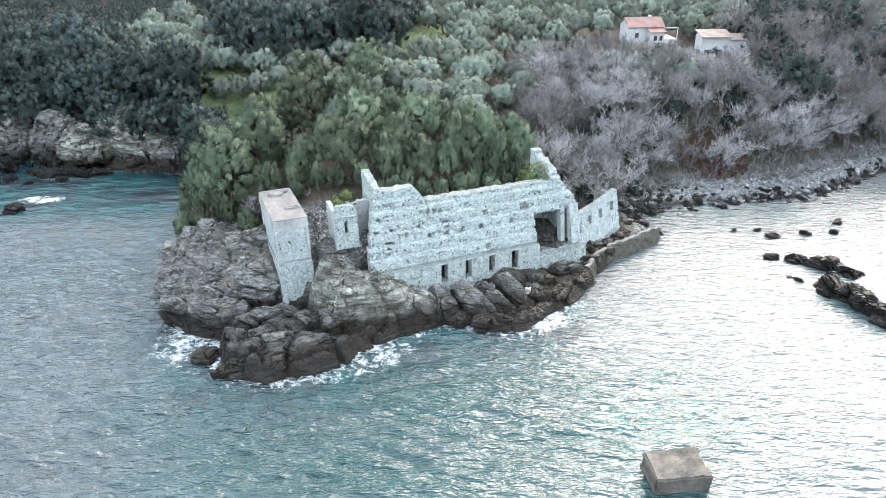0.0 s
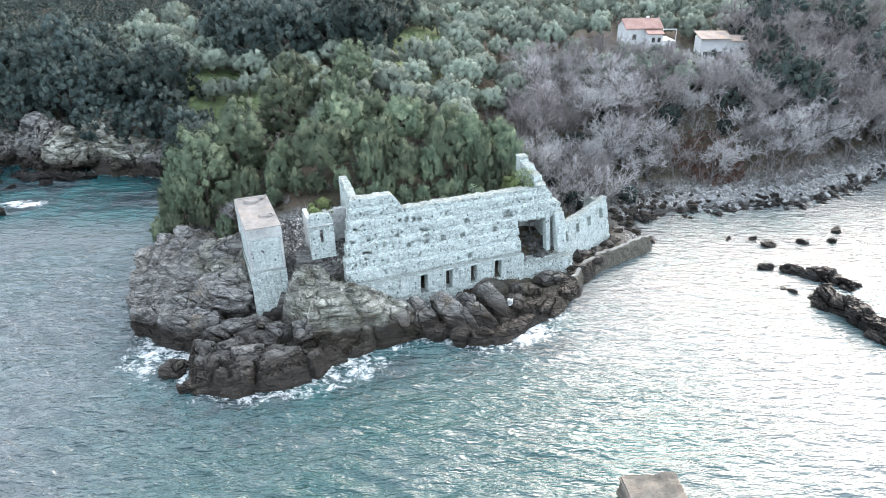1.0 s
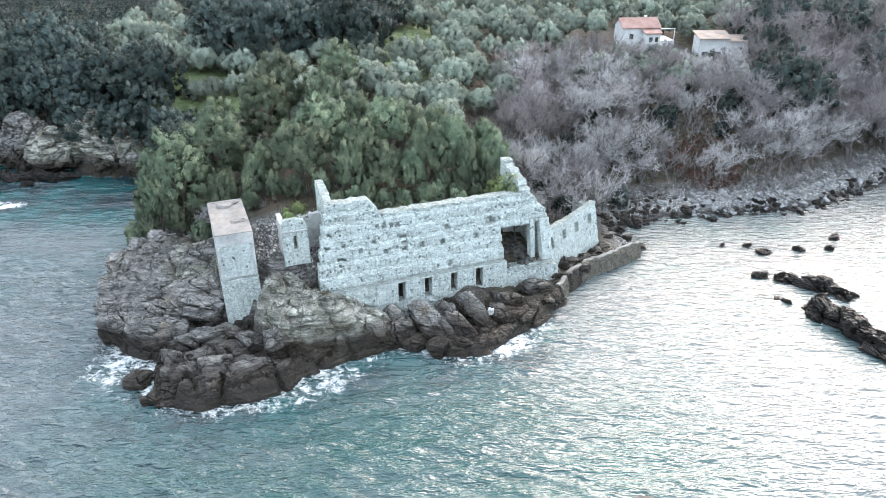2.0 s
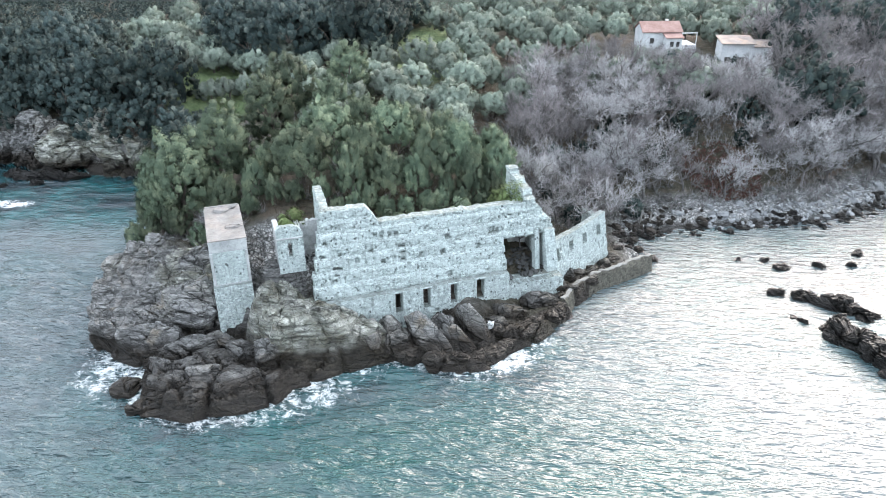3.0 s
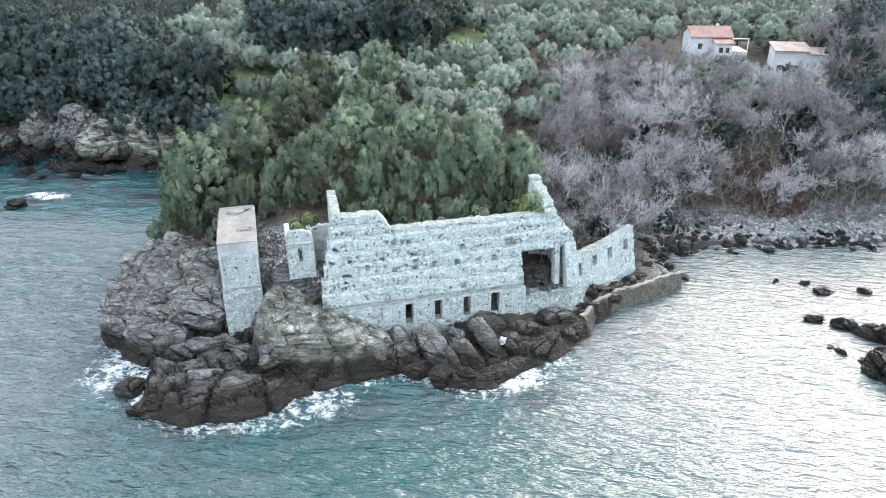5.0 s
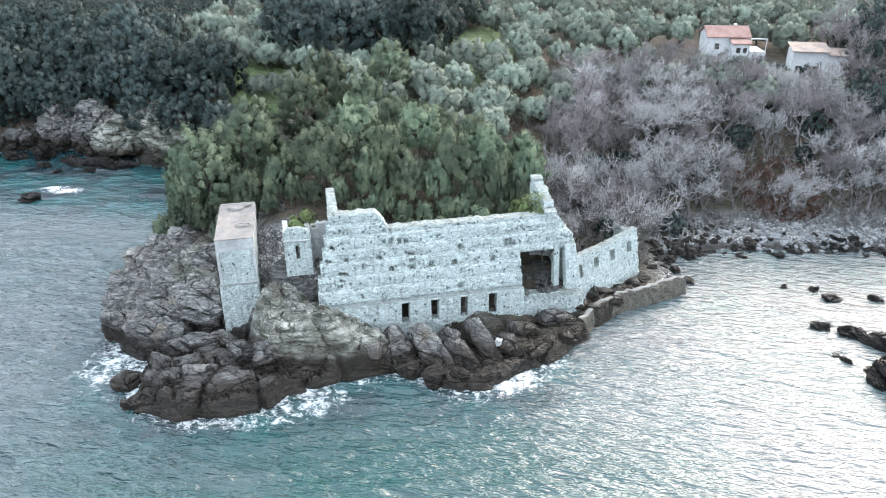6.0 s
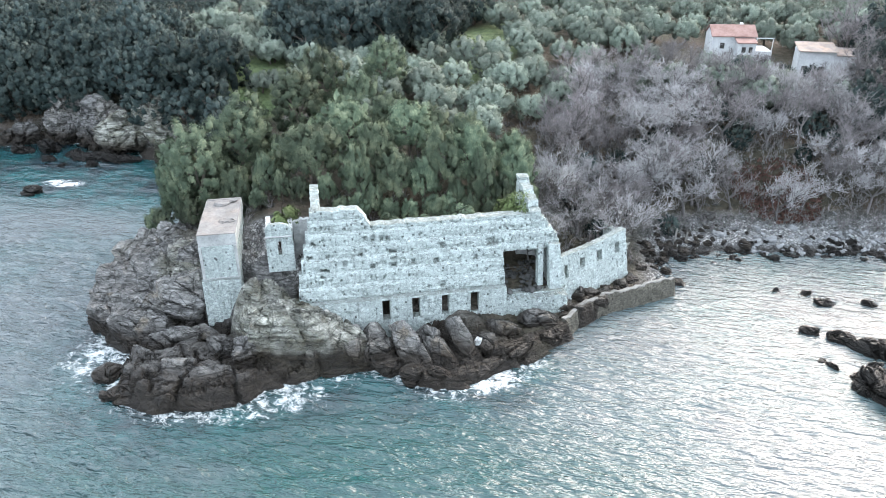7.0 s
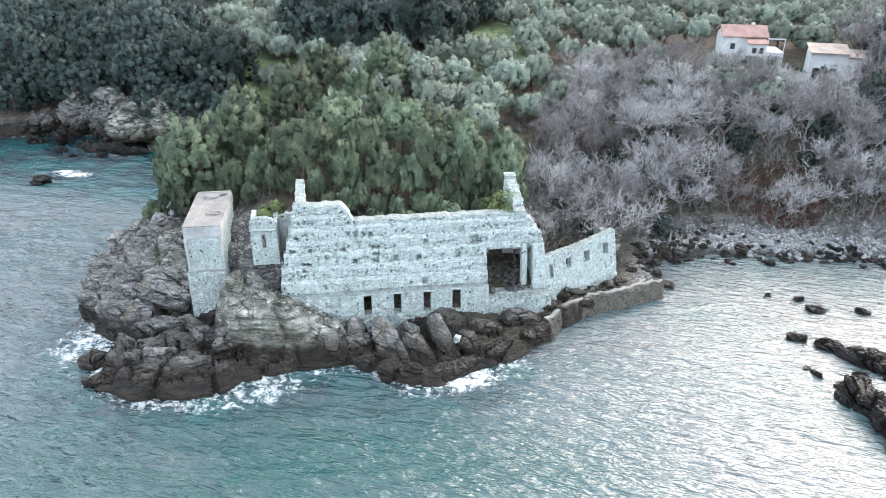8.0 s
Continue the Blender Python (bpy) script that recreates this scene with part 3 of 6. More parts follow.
def build_water():
    xs = spread(-900, (-300, 60), (-130, 10), (-84, 1.2), (-36, 0.4), (50, 0.25), (80, 0.7), (140, 4), (300, 16), (900, 60))
    ys = spread(-700, (-100, 60), (10, 8), (34, 1.2), (82, 0.2), (115, 0.4), (150, 5))
    x, y = (a.ravel() for a in np.meshgrid(xs, ys))
    d = inland(x, y)
    near = step(300, 80, np.abs(x)) * step(-60, 10, y)
    # a short wind sea: many wave trains spread about the wind, bent and broken up in groups
    z = np.zeros_like(x)
    rng = random.Random(12)
    bend_x, bend_y = 2.6 * (fbm(x * 0.09, y * 0.09, 3, 51) - 0.5), 2.6 * (fbm(x * 0.09, y * 0.09, 3, 57) - 0.5)
    for k in range(18):
        length = 0.85 * 1.1 ** k
        ang = radians(82 + rng.gauss(0, 15))
        c, w = math.cos(ang), math.sin(ang)
        along, across = (x + bend_x) * c + (y + bend_y) * w, -x * w + y * c
        group = 0.25 + 1.5 * vnoise(along / length * 0.45 + 7 * k, across / length * 0.28, 300 + k)
        ph = along / length + 0.5 * vnoise(along / length * 0.5, across / length * 0.4, 340 + k)
        amp = 0.024 * length ** 0.35
        z = z + amp * group * np.sin(2 * math.pi * ph)
    z = z * near * (1 - 0.5 * step(-30, -40, x) * step(74, 86, y)) * step(0.5, -1.2, d) * (1.15 - 0.8 * step(-5, 24, x))
    ob = part("water", (np.stack([x, y, z], 1), grid_faces(len(xs), len(ys))), WATER, None, "wind-rippled teal sea breaking in foam on rocks", True)
    front = step(-33, -27, x) * step(19, 13, x) * step(74, 66, y)
    cove = step(-34, -44, x) * step(83, 93, y)
    reach = 1.5 + 7.0 * fbm(x * 0.11, y * 0.11, 2, 77) ** 2
    foam = step(-reach * 1.6, 0.3, d) * front * 0.56 + step(-1.5, 0.2, d) * cove * 0.5
    foam = foam + 0.75 * step(1, 0.2, np.hypot((x + 59.5) / 5.5, (y - 95.0) / 2.6)) + 0.14 * step(1, 0.0, np.hypot((x + 24.5) / 8, (y - 55) / 7)) + 0.3 * step(1, 0.1, np.hypot((x - 11.2) / 3.2, (y - 61) / 2.2))
    sheltered = step(-30, -40, x) * step(74, 86, y)
    shallow = np.maximum(cove, 0.75 * step(-8, -1, d) * front)
    bank = step(1.3, 0.4, np.hypot((x - 3) / 29, (y - 45) / 14))
    zone = np.stack([np.clip(foam, 0, 1), np.clip(shallow, 0, 1), bank, np.ones_like(x)], 1)
    ob.data.color_attributes.new("zone", "FLOAT_COLOR", "POINT").data.foreach_set("color", zone.astype(np.float32).ravel())
    # open water to the west is choppy, the bay behind the point lies calmer
    chop = (0.8 - 0.36 * step(-14, 30, x)) * (0.75 + 0.5 * fbm(x * 0.05, y * 0.05, 3, 400))
    chop = chop * (1 - 0.6 * sheltered)
    chop = np.clip(np.stack([chop, chop, chop, chop * 0 + 1], 1), 0, 1)
    ob.data.color_attributes.new("chop", "FLOAT_COLOR", "POINT").data.foreach_set("color", chop.astype(np.float32).ravel())
    tagged(ob, category="sea", kind="structure")


build_ground()
build_water()


# look-up tables of height and of depth inland, half a metre apart
LOOK_X, LOOK_Y = np.arange(-260, 200, 0.5), np.arange(46, 212, 0.5)
LOOK_GRID = np.meshgrid(LOOK_X, LOOK_Y)
LOOK_Z, LOOK_D = ground_height(*LOOK_GRID), inland(*LOOK_GRID)


def looked_up(table, x, y):
    i = min(max(int((x - LOOK_X[0]) / 0.5), 0), len(LOOK_X) - 2)
    j = min(max(int((y - LOOK_Y[0]) / 0.5), 0), len(LOOK_Y) - 2)
    a, b = (x - LOOK_X[i]) / 0.5, (y - LOOK_Y[j]) / 0.5
    return float((table[j, i] * (1 - a) + table[j, i + 1] * a) * (1 - b) + (table[j + 1, i] * (1 - a) + table[j + 1, i + 1] * a) * b)


def ground_at(x, y):
    return looked_up(LOOK_Z, x, y)


# ---- rocks ----
def cells3(p, seed):
    """Of points in a jittered 3D lattice: how far to the border of the cell, and two random numbers of the cell."""
    base = np.floor(p)
    f1, f2 = np.full(len(p), 9.0), np.full(len(p), 9.0)
    own = np.zeros_like(p)
    for dx in (-1, 0, 1):
        for dy in (-1, 0, 1):
            for dz in (-1, 0, 1):
                c = base + np.array([dx, dy, dz])
                key = c[:, 1] + 57.0 * c[:, 2]
                spot = c + 0.15 + 0.7 * np.stack([lattice(c[:, 0], key, seed + j) for j in range(3)], 1)
                r = np.linalg.norm(p - spot, axis=1)
                near = r < f1
                f2 = np.where(near, f1, np.minimum(f2, r))
                own = np.where(near[:, None], c, own)
                f1 = np.where(near, r, f1)
    key = own[:, 1] + 57.0 * own[:, 2]
    return f2 - f1, lattice(own[:, 0], key, seed + 5), lattice(own[:, 0], key, seed + 6)


# the schist's bedding dips to the bay; its joints stand steep across it
BED_TURN = np.array(Euler((radians(14), radians(24), radians(-18))).to_matrix())


def fracture(p):
    """How far the broken rock stands proud at world points p: blocks between joints, split along the bedding."""
    warp = np.stack([fbm(p[:, 0] * 0.35 + p[:, 2] * 0.2, p[:, 1] * 0.35, 3, 900), fbm(p[:, 1] * 0.4, p[:, 2] * 0.4 + p[:, 0] * 0.2, 3, 910), fbm(p[:, 0] * 0.5, p[:, 2] * 0.5 - p[:, 1] * 0.3, 3, 920)], 1) - 0.5
    q = p @ BED_TURN + warp * np.array([1.6, 1.6, 0.9])
    e1, r1, s1 = cells3(q / np.array([4.6, 2.8, 1.5]), 930)
    e2, r2, s2 = cells3(q / np.array([2.2, 1.2, 0.6]), 950)
    bed = q[:, 2] / 0.34 + 0.6 * r1
    ledge = (bed - np.floor(bed)) - 0.5
    out = 0.6 * (r1 - 0.5) - 0.65 * step(0.075, 0.0, e1) + 0.13 * (r2 - 0.5) - 0.2 * step(0.07, 0.0, e2) + 0.1 * ledge
    return out + 0.06 * (fbm(q[:, 0] * 1.7, q[:, 1] * 1.7 + q[:, 2] * 2.3, 3, 970) - 0.5)


def rock_mesh(name, seed, size, level=4, jag=0.35, cut=(0.6, 0.9), at=None, rough=1.0, tops=()):
    """A weathered boulder: a rounded block cut by planes, then broken along the joints of the place where it lies."""
    rng = random.Random(seed)
    bm = bmesh.new()
    bmesh.ops.create_icosphere(bm, subdivisions=level, radius=1)
    p = np.array([v.co[:] for v in bm.verts])
    p /= ((np.abs(p) ** 4).sum(1) ** 0.25)[:, None]
    planes = [(Vector(n).normalized(), h) for n, h in tops]
    for _ in range(13 - 2 * len(planes)):
        n = Vector((rng.gauss(0, 1), rng.gauss(0, 1), rng.gauss(0.1, 0.7))).normalized()
        planes.append((n, rng.uniform(*cut)))
    for n, h in planes:
        n = np.array(n)
        p = p - np.clip(p @ n - h, 0, None)[:, None] * n * 0.94
    q = p * np.array(size)
    m = np.array(at) if at is not None else np.array(pose(seed * 3.7, seed * 1.3, 0, 0, 0, seed * 40))
    out = q / np.array(size) ** 2
    out /= np.linalg.norm(out, axis=1)[:, None]
    q = q + out * (fracture(q @ m[:3, :3].T + m[:3, 3]) * rough * min(1.0, 0.35 * min(size) + 0.25))[:, None]
    q = q + out * (jag * 0.16 * (fbm(q[:, 0] * 1.3 + seed, q[:, 1] * 1.3 + q[:, 2], 3, seed) - 0.5))[:, None]
    for v, c in zip(bm.verts, q):
        v.co = c
    me = bpy.data.meshes.new(name)
    bm.to_mesh(me)
    bm.free()
    me.materials.append(ROCK)
    return me


# ---- the ruin ----
BATTER, FOOT_V, FOOT_Z = 0.44, 0.1, 4.6


def front_v(z):
    return FOOT_V + BATTER * max(0.0, z - FOOT_Z + 0.6)


def left_u(z):
    return np.interp(z, [2, 6.1, 12.4], [-7.3, -7.2, -5.6])


def top_z(u):
    """The broken top edge along the front."""
    return np.interp(u, [-8, -1.35, -0.95, -0.6, -0.3, 16.1, 16.4, 17.3, 17.65, 19], [12.4, 12.35, 11.9, 11.3, 10.85, 10.75, 10.2, 8.9, 8.6, 8.5])


HOLES = [(-4.9, 7.1, 0.3), (-4.55, 7.1, 0.22), (-0.4, 7.35, 0.22), (1.55, 7.3, 0.24), (1.6, 8.2, 0.36), (-1.4, 8.35, 0.2), (-2.9, 7.9, 0.2), (6.2, 8.7, 0.2), (5.6, 7.4, 0.22),
         (10.9, 8.6, 0.34), (11.4, 8.5, 0.25), (-0.2, 9.7, 0.2), (-0.9, 9.8, 0.16), (0.6, 9.6, 0.16), (1.2, 9.6, 0.18), (-5.6, 9.4, 0.2), (6.0, 5.4, 0.2), (9.3, 7.4, 0.2), (3.4, 7.5, 0.2),
         (-6.0, 8.4, 0.2), (-4.4, 8.4, 0.18)]


def band(k, z0, z1, u0, u1, hole_rng):
    """One stepped course of the battered front: face, rubble ledge on top, ends and back."""
    du, rows_face, rows_ledge = 0.09, 13, 5
    nu = max(2, int((u1 - u0) / du))
    us = np.linspace(u0, u1, nu)
    v0, v1 = front_v(z0 + 0.55), front_v(z1 + 0.55)
    zs = [(z0 + (z1 - z0) * i / (rows_face - 1), v0 + 0.42 * (v1 - v0) * i / (rows_face - 1), 0.0) for i in range(rows_face)]
    zs += [(z1 + 0.2 * (i + 1) / rows_ledge, v0 + 0.42 * (v1 - v0) + (0.58 * (v1 - v0) + 0.1) * (i + 1) / rows_ledge, 1.0) for i in range(rows_ledge)]
    zs += [(z1 + 0.2, v1 + 0.75, 1.0), (z0, v1 + 0.75, 0.0)]
    U = np.repeat(us[None, :], len(zs), 0)
    Z = np.repeat(np.array([a[0] for a in zs])[:, None], nu, 1)
    V = np.repeat(np.array([a[1] for a in zs])[:, None], nu, 1)
    L = np.repeat(np.array([a[2] for a in zs])[:, None], nu, 1)
    rough = fbm(U * 2.2 + k * 13, Z * 2.6 + V, 4, 100 + k) - 0.5
    e, *_ , r3 = worley(U * 2.9 + k * 5.1, (Z + V) * 4.2, 120 + k)
    face = np.ones_like(L)
    face[-2:] = 0
    rel = (Z - z0) / (z1 - z0)
    worn_shaded = np.clip(step(0.42, 0.62, fbm(U * 1.3 + k * 3, Z * 1.5, 4, 140 + k) + 0.22 * (0.55 - rel)), 0, 1)
    V = V + face * (-0.14 * rough + worn_shaded * (0.05 - 0.10 * (r3 - 0.5) + 0.06 * step(0.16, 0.0, e)))
    Z = Z + face * L * (0.12 * rough + 0.10 * (r3 - 0.5))
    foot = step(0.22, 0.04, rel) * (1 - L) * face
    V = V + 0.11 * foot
    # crease shade along the course foot, painted in with the wear
    worn_shaded = np.maximum(worn_shaded, foot * step(0.3, 0.5, fbm(U * 1.1, U * 0 + k, 3, 155)) * 1.3)
    # sag and crumble of the upper arris
    arris = np.zeros_like(L)
    arris[rows_face - 2:rows_face + 2] = 1
    Z = Z - arris * 0.22 * step(0.5, 0.75, fbm(U * 0.9, U * 0 + k, 3, 150))
    for hu, hz, r in HOLES:
        if z0 - 0.1 < hz < z1 + 0.15:
            V = V + face * (1 - L) * 0.45 * step(r * 1.15, r * 0.75, np.maximum(np.abs(U - hu), np.abs(Z - hz) * 0.8))
    for _ in range(int((u1 - u0) * 1.1)):
        hu, hz, r = hole_rng.uniform(u0, u1), z0 + (z1 - z0) * hole_rng.gauss(0.5, 0.13), hole_rng.uniform(0.07, 0.13)
        V = V + face * (1 - L) * 0.3 * step(r * 1.2, r * 0.6, np.hypot(U - hu, Z - hz))
    # top of the broken wall
    lid = np.interp(us, us, top_z(us))[None, :] + 0.14 * (fbm(U * 1.8, U * 0 + 3.3, 4, 160) - 0.5) * 2
    Z = np.minimum(Z, np.maximum(lid, z0))
    U = U + np.where(U == us[0], 0.10 * (fbm(Z * 3, V, 3, 170) - 0.5), 0)
    verts = np.stack([U.ravel(), V.ravel(), Z.ravel()], 1)
    faces = grid_faces(nu, len(zs))
    n = len(verts)
    caps = []
    for col in (0, nu - 1):
        ring = [r * nu + col for r in range(len(zs))]
        caps.append(ring if col else ring[::-1])
    faces = [tuple(f) for f in faces.tolist()] + [tuple(c) for c in caps] + [(0, (len(zs) - 1) * nu, (len(zs) - 1) * nu + nu - 1, nu - 1)]
    return verts, faces, np.maximum(0.75 * worn_shaded, 0.15 * L).ravel()


def rough_wall(length, thick, z0, top, rng_seed, openings=(), lean=0.0, res=0.14, shape=0.07, base=None):
    """A rubble wall along +x from 0: a solid of voxels, its skin then roughened; top(x) gives its broken upper edge. openings: (x0, x1, z0, z1)."""
    nx = max(2, int(length / res))
    zmax = max(top(np.linspace(0, length, 60)))
    nz = max(2, int((zmax - z0) / res))
    cx = (np.arange(nx) + 0.5) * length / nx
    cz = z0 + (np.arange(nz) + 0.5) * (zmax - z0) / nz
    X, Z = np.meshgrid(cx, cz)
    solid = Z < top(X)
    for a, b, c, e in openings:
        solid &= ~((X > a) & (X < b) & (Z > c) & (Z < e))
    index, verts, faces = {}, [], []

    def vid(i, j, side):
        key = (i, j, side)
        if key not in index:
            index[key] = len(verts)
            x, z = i * length / nx, z0 + j * (zmax - z0) / nz
            r = noise.fractal(Vector((x * 1.6 + rng_seed, side * 5.0, z * 1.6)), 0.9, 2.0, 4) * shape
            s = noise.noise(Vector((x * 4, z * 4, rng_seed + side))) * shape * 0.6
            y = (thick if side else 0.0) + lean * (z - z0) + (-(r + s) if not side else (r + s))
            edge = float(top(np.array([x]))[0])
            if z > edge - 0.9 * (zmax - z0) / nz:
                z = edge
            verts.append((x + 0.5 * s, y, z + 0.6 * r))
        return index[key]

    for j in range(nz):
        for i in range(nx):
            if not solid[j, i]:
                continue
            a = [(i, j), (i + 1, j), (i + 1, j + 1), (i, j + 1)]
            faces.append([vid(*p, 0) for p in a])
            faces.append([vid(*p, 1) for p in reversed(a)])
            for (di, dj), (p, q) in (((-1, 0), (a[3], a[0])), ((1, 0), (a[1], a[2])), ((0, -1), (a[0], a[1])), ((0, 1), (a[2], a[3]))):
                ii, jj = i + di, j + dj
                if not (0 <= ii < nx and 0 <= jj < nz and solid[jj, ii]):
                    faces.append([vid(*q, 0), vid(*p, 0), vid(*p, 1), vid(*q, 1)])
    return verts, faces


def flat_top(z, rag=0.15, seed=0):
    return lambda x: z + rag * 2 * (fbm(np.asarray(x, float) * 1.7, np.asarray(x, float) * 0 + seed, 4, 200 + seed) - 0.5)


def build_ruin():
    ruin = tagged(empty("ruined_building", RUIN), "roofless whitewashed stone ruin with stepped battered front", "ruin")
    rng = random.Random(5)
    doors = [(0.12, 0.92), (2.95, 3.68), (5.75, 6.5), (8.5, 9.3)]
    # ground storey with its four doorways
    opens = [(a + 7.3, b + 7.3, 2.5, 4.62) for a, b in doors]
    part("ground_storey_wall", rough_wall(19.3, 0.9, 0.6, flat_top(4.75, 0.03, 1), 3, opens, 0.015, 0.12, 0.09), MASONRY, ruin, at=pose(-7.3, 0.0, 0))
    for a, b in doors:
        frame_bm = bmesh.new()
        box(frame_bm, a - 0.2, a, 0.0, 0.25, 2.5, 4.62)
        box(frame_bm, b, b + 0.2, 0.0, 0.25, 2.5, 4.62)
        box(frame_bm, a - 0.26, b + 0.26, -0.02, 0.25, 4.62, 4.8)
        bmesh.ops.bevel(frame_bm, geom=frame_bm.edges[:], offset=0.03, segments=1, affect="EDGES")
        part("door_surround", frame_bm, MASONRY, ruin)
    # wall behind the doorways, the unlit room's shade put into its colour
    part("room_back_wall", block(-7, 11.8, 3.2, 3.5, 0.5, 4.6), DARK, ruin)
    # stepped courses
    edges = [4.7, 5.85, 7.0, 8.15, 9.25, 10.3, 11.3, 12.4]
    for k, (z0, z1) in enumerate(zip(edges[:-1], edges[1:])):
        zc = (z0 + z1) / 2
        lo = float(left_u(zc))
        if z1 <= 7.5:
            spans = [(lo, 12.0)]
        elif z1 < 8.5:
            spans = [(lo, 12.0), (12.0, 17.6)]
        elif z1 < 9.5:
            spans = [(lo, 17.3)]
        elif z1 < 10.4:
            spans = [(lo, 16.6)]
        elif z1 < 11.5:
            spans = [(lo, 16.1)]
        else:
            spans = [(lo, -0.55)]
        for u0, u1 in spans:
            verts, faces, worn_shaded = band(k, 7.6 if u0 == 12.0 else z0, z1, u0, u1, rng)
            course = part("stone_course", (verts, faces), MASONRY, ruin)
            rgba = np.stack([worn_shaded, worn_shaded, worn_shaded, worn_shaded * 0 + 1], 1).astype(np.float32)
            course.data.color_attributes.new("worn_shaded", "FLOAT_COLOR", "POINT").data.foreach_set("color", rgba.ravel())
    # loggia: plinth, piers, lintel, floor
    part("plinth", rough_wall(6.2, 1.6, 1.2, flat_top(3.25, 0.25, 4), 9, (), 0.02, 0.13, 0.12), MASONRY_ROUGH, ruin, "broken rubble plinth", at=pose(12.0, 0.15, 0))
    part("loggia_floor", block(12.05, 17.9, 1.0, 6.6, 3.0, 3.4), MASONRY_ROUGH, ruin)
    part("pier", rough_wall(1.15, 0.9, 3.9, flat_top(8.1, 0.02, 2), 13, (), 0.30, 0.13, 0.06), MASONRY, ruin, at=pose(16.45, 0.45, 0))
    part("pier", rough_wall(0.5, 0.8, 3.9, flat_top(8.1, 0.02, 2), 15, (), 0.15, 0.13, 0.04), MASONRY, ruin, at=pose(15.5, 1.35, 0))
    part("side_wall", rough_wall(4.4, 0.6, 3.6, flat_top(9.0, 0.1, 2), 16, (), 0.0, 0.16, 0.08), MASONRY_ROUGH, ruin, at=pose(17.4, 2.2, 0, 0, 0, 90))
    part("loggia_back_wall", rough_wall(5.4, 0.5, 3.8, flat_top(8.4, 0.2, 6), 17, [(1.2, 2.6, 3.8, 6.6)], 0.0, 0.16, 0.06), RENDER, ruin, at=pose(12.1, 6.6, 0))
    # cross walls that rise behind the front like broken gables
    right = lambda x: np.interp(x, [0, 0.7, 1.0, 2.3, 2.6, 4.0, 4.3, 5.2], [11.0, 11.3, 11.8, 12.0, 12.4, 12.5, 12.9, 13.0]) + 0.2 * (fbm(np.asarray(x) * 2, np.asarray(x) * 0, 3, 9) - 0.5)
    left = lambda x: np.interp(x, [0, 1.2, 3.2, 4.4], [12.4, 12.6, 13.1, 13.3]) + 0.2 * (fbm(np.asarray(x) * 2, np.asarray(x) * 0, 3, 10) - 0.5)
    part("gable_wall", rough_wall(5.2, 1.0, 7.0, right, 18, (), 0.0, 0.15, 0.1), MASONRY, ruin, at=pose(15.9, 3.0, 0, 0, 0, 90))
    part("gable_wall", rough_wall(4.4, 0.75, 7.0, left, 19, (), 0.0, 0.15, 0.09), MASONRY, ruin, at=pose(-4.8, 3.9, 0, 0, 0, 90))
    part("end_wall", rough_wall(1.9, 0.5, 6.6, flat_top(10.6, 0.3, 7), 21, (), 0.0, 0.15, 0.07), RENDER, ruin, "smooth rendered end wall", at=pose(-7.4, 6.2, 0))

    # lower wing with small windows, turned towards the beach
    wing = tagged(empty("window_wall", RUIN @ pose(18.2, 1.6, 0, 0, 0, 25.5)), "whitewashed ruined wing wall with four small windows", "ruin wall")
    wtop = lambda x: np.interp(x, [0, 0.6, 4, 10.2], [6.3, 6.0, 6.05, 6.5]) + 0.16 * (fbm(np.asarray(x) * 1.8, np.asarray(x) * 0, 4, 31) - 0.5)
    wins = [(0.9, 1.35, 3.7, 5.1), (3.0, 3.75, 4.2, 5.15), (5.6, 6.3, 4.25, 5.25), (8.2, 8.9, 4.3, 5.35)]
    part("wall", rough_wall(10.0, 0.65, 0.8, wtop, 23, wins, 0.2, 0.12, 0.08), MASONRY, wing)
    part("return_wall", rough_wall(3.0, 0.6, 0.8, flat_top(5.9, 0.3, 8), 24, (), 0.0, 0.15, 0.07), MASONRY_ROUGH, wing, at=pose(9.95, 1.2, 0, 0, 0, 75))

    # annex: a narrow broken bay with a slit window
    annex = tagged(empty("ruined_annex", RUIN @ pose(-9.85, 3.85, 0)), "narrow broken stone bay with a slit window", "ruin")
    atop = lambda x: np.interp(x, [0, 0.3, 1.6, 2.1, 2.5], [10.8, 11.25, 11.25, 11.0, 10.5])
    part("front_wall", rough_wall(2.45, 0.5, 6.6, atop, 26, [(0.95, 1.32, 8.3, 9.6)], 0.07, 0.11, 0.06), MASONRY, annex)
    part("cornice", block(-0.05, 2.4, 0.1, 0.4, 10.0, 10.14), RENDER, annex)
    part("side_wall", rough_wall(2.8, 0.45, 6.6, lambda x: np.interp(x, [0, 1, 2.2, 2.8], [10.8, 10.6, 10.8, 10.9]), 27, (), 0.0, 0.14, 0.06), RENDER, annex, at=pose(0.45, 0.4, 0, 0, 0, 90))
    part("side_wall", rough_wall(2.6, 0.4, 6.6, lambda x: np.interp(x, [0, 1, 2.6], [10.2, 10.3, 10.6]), 28, (), 0.0, 0.14, 0.06), RENDER, annex, at=pose(2.4, 0.45, 0, 0, 0, 90))

    # the tower-like buttress on the rock
    tower = tagged(empty("stone_tower", RUIN @ pose(-15.85, 0, 0)), "tall flat-topped whitewashed masonry tower on rock", "tower")
    part("footing", rough_wall(3.45, 7.6, 0.8, flat_top(6.25, 0.03, 9), 29, (), 0.09, 0.14, 0.12), MASONRY_ROUGH, tower, "rough rubble footing", at=pose(-0.1, 3.3, 0))
    part("shaft", rough_wall(3.3, 8.2, 6.2, flat_top(9.5, 0.01, 11), 30, (), 0.03, 0.15, 0.04), MASONRY, tower, at=pose(0.02, 4.3, 0))
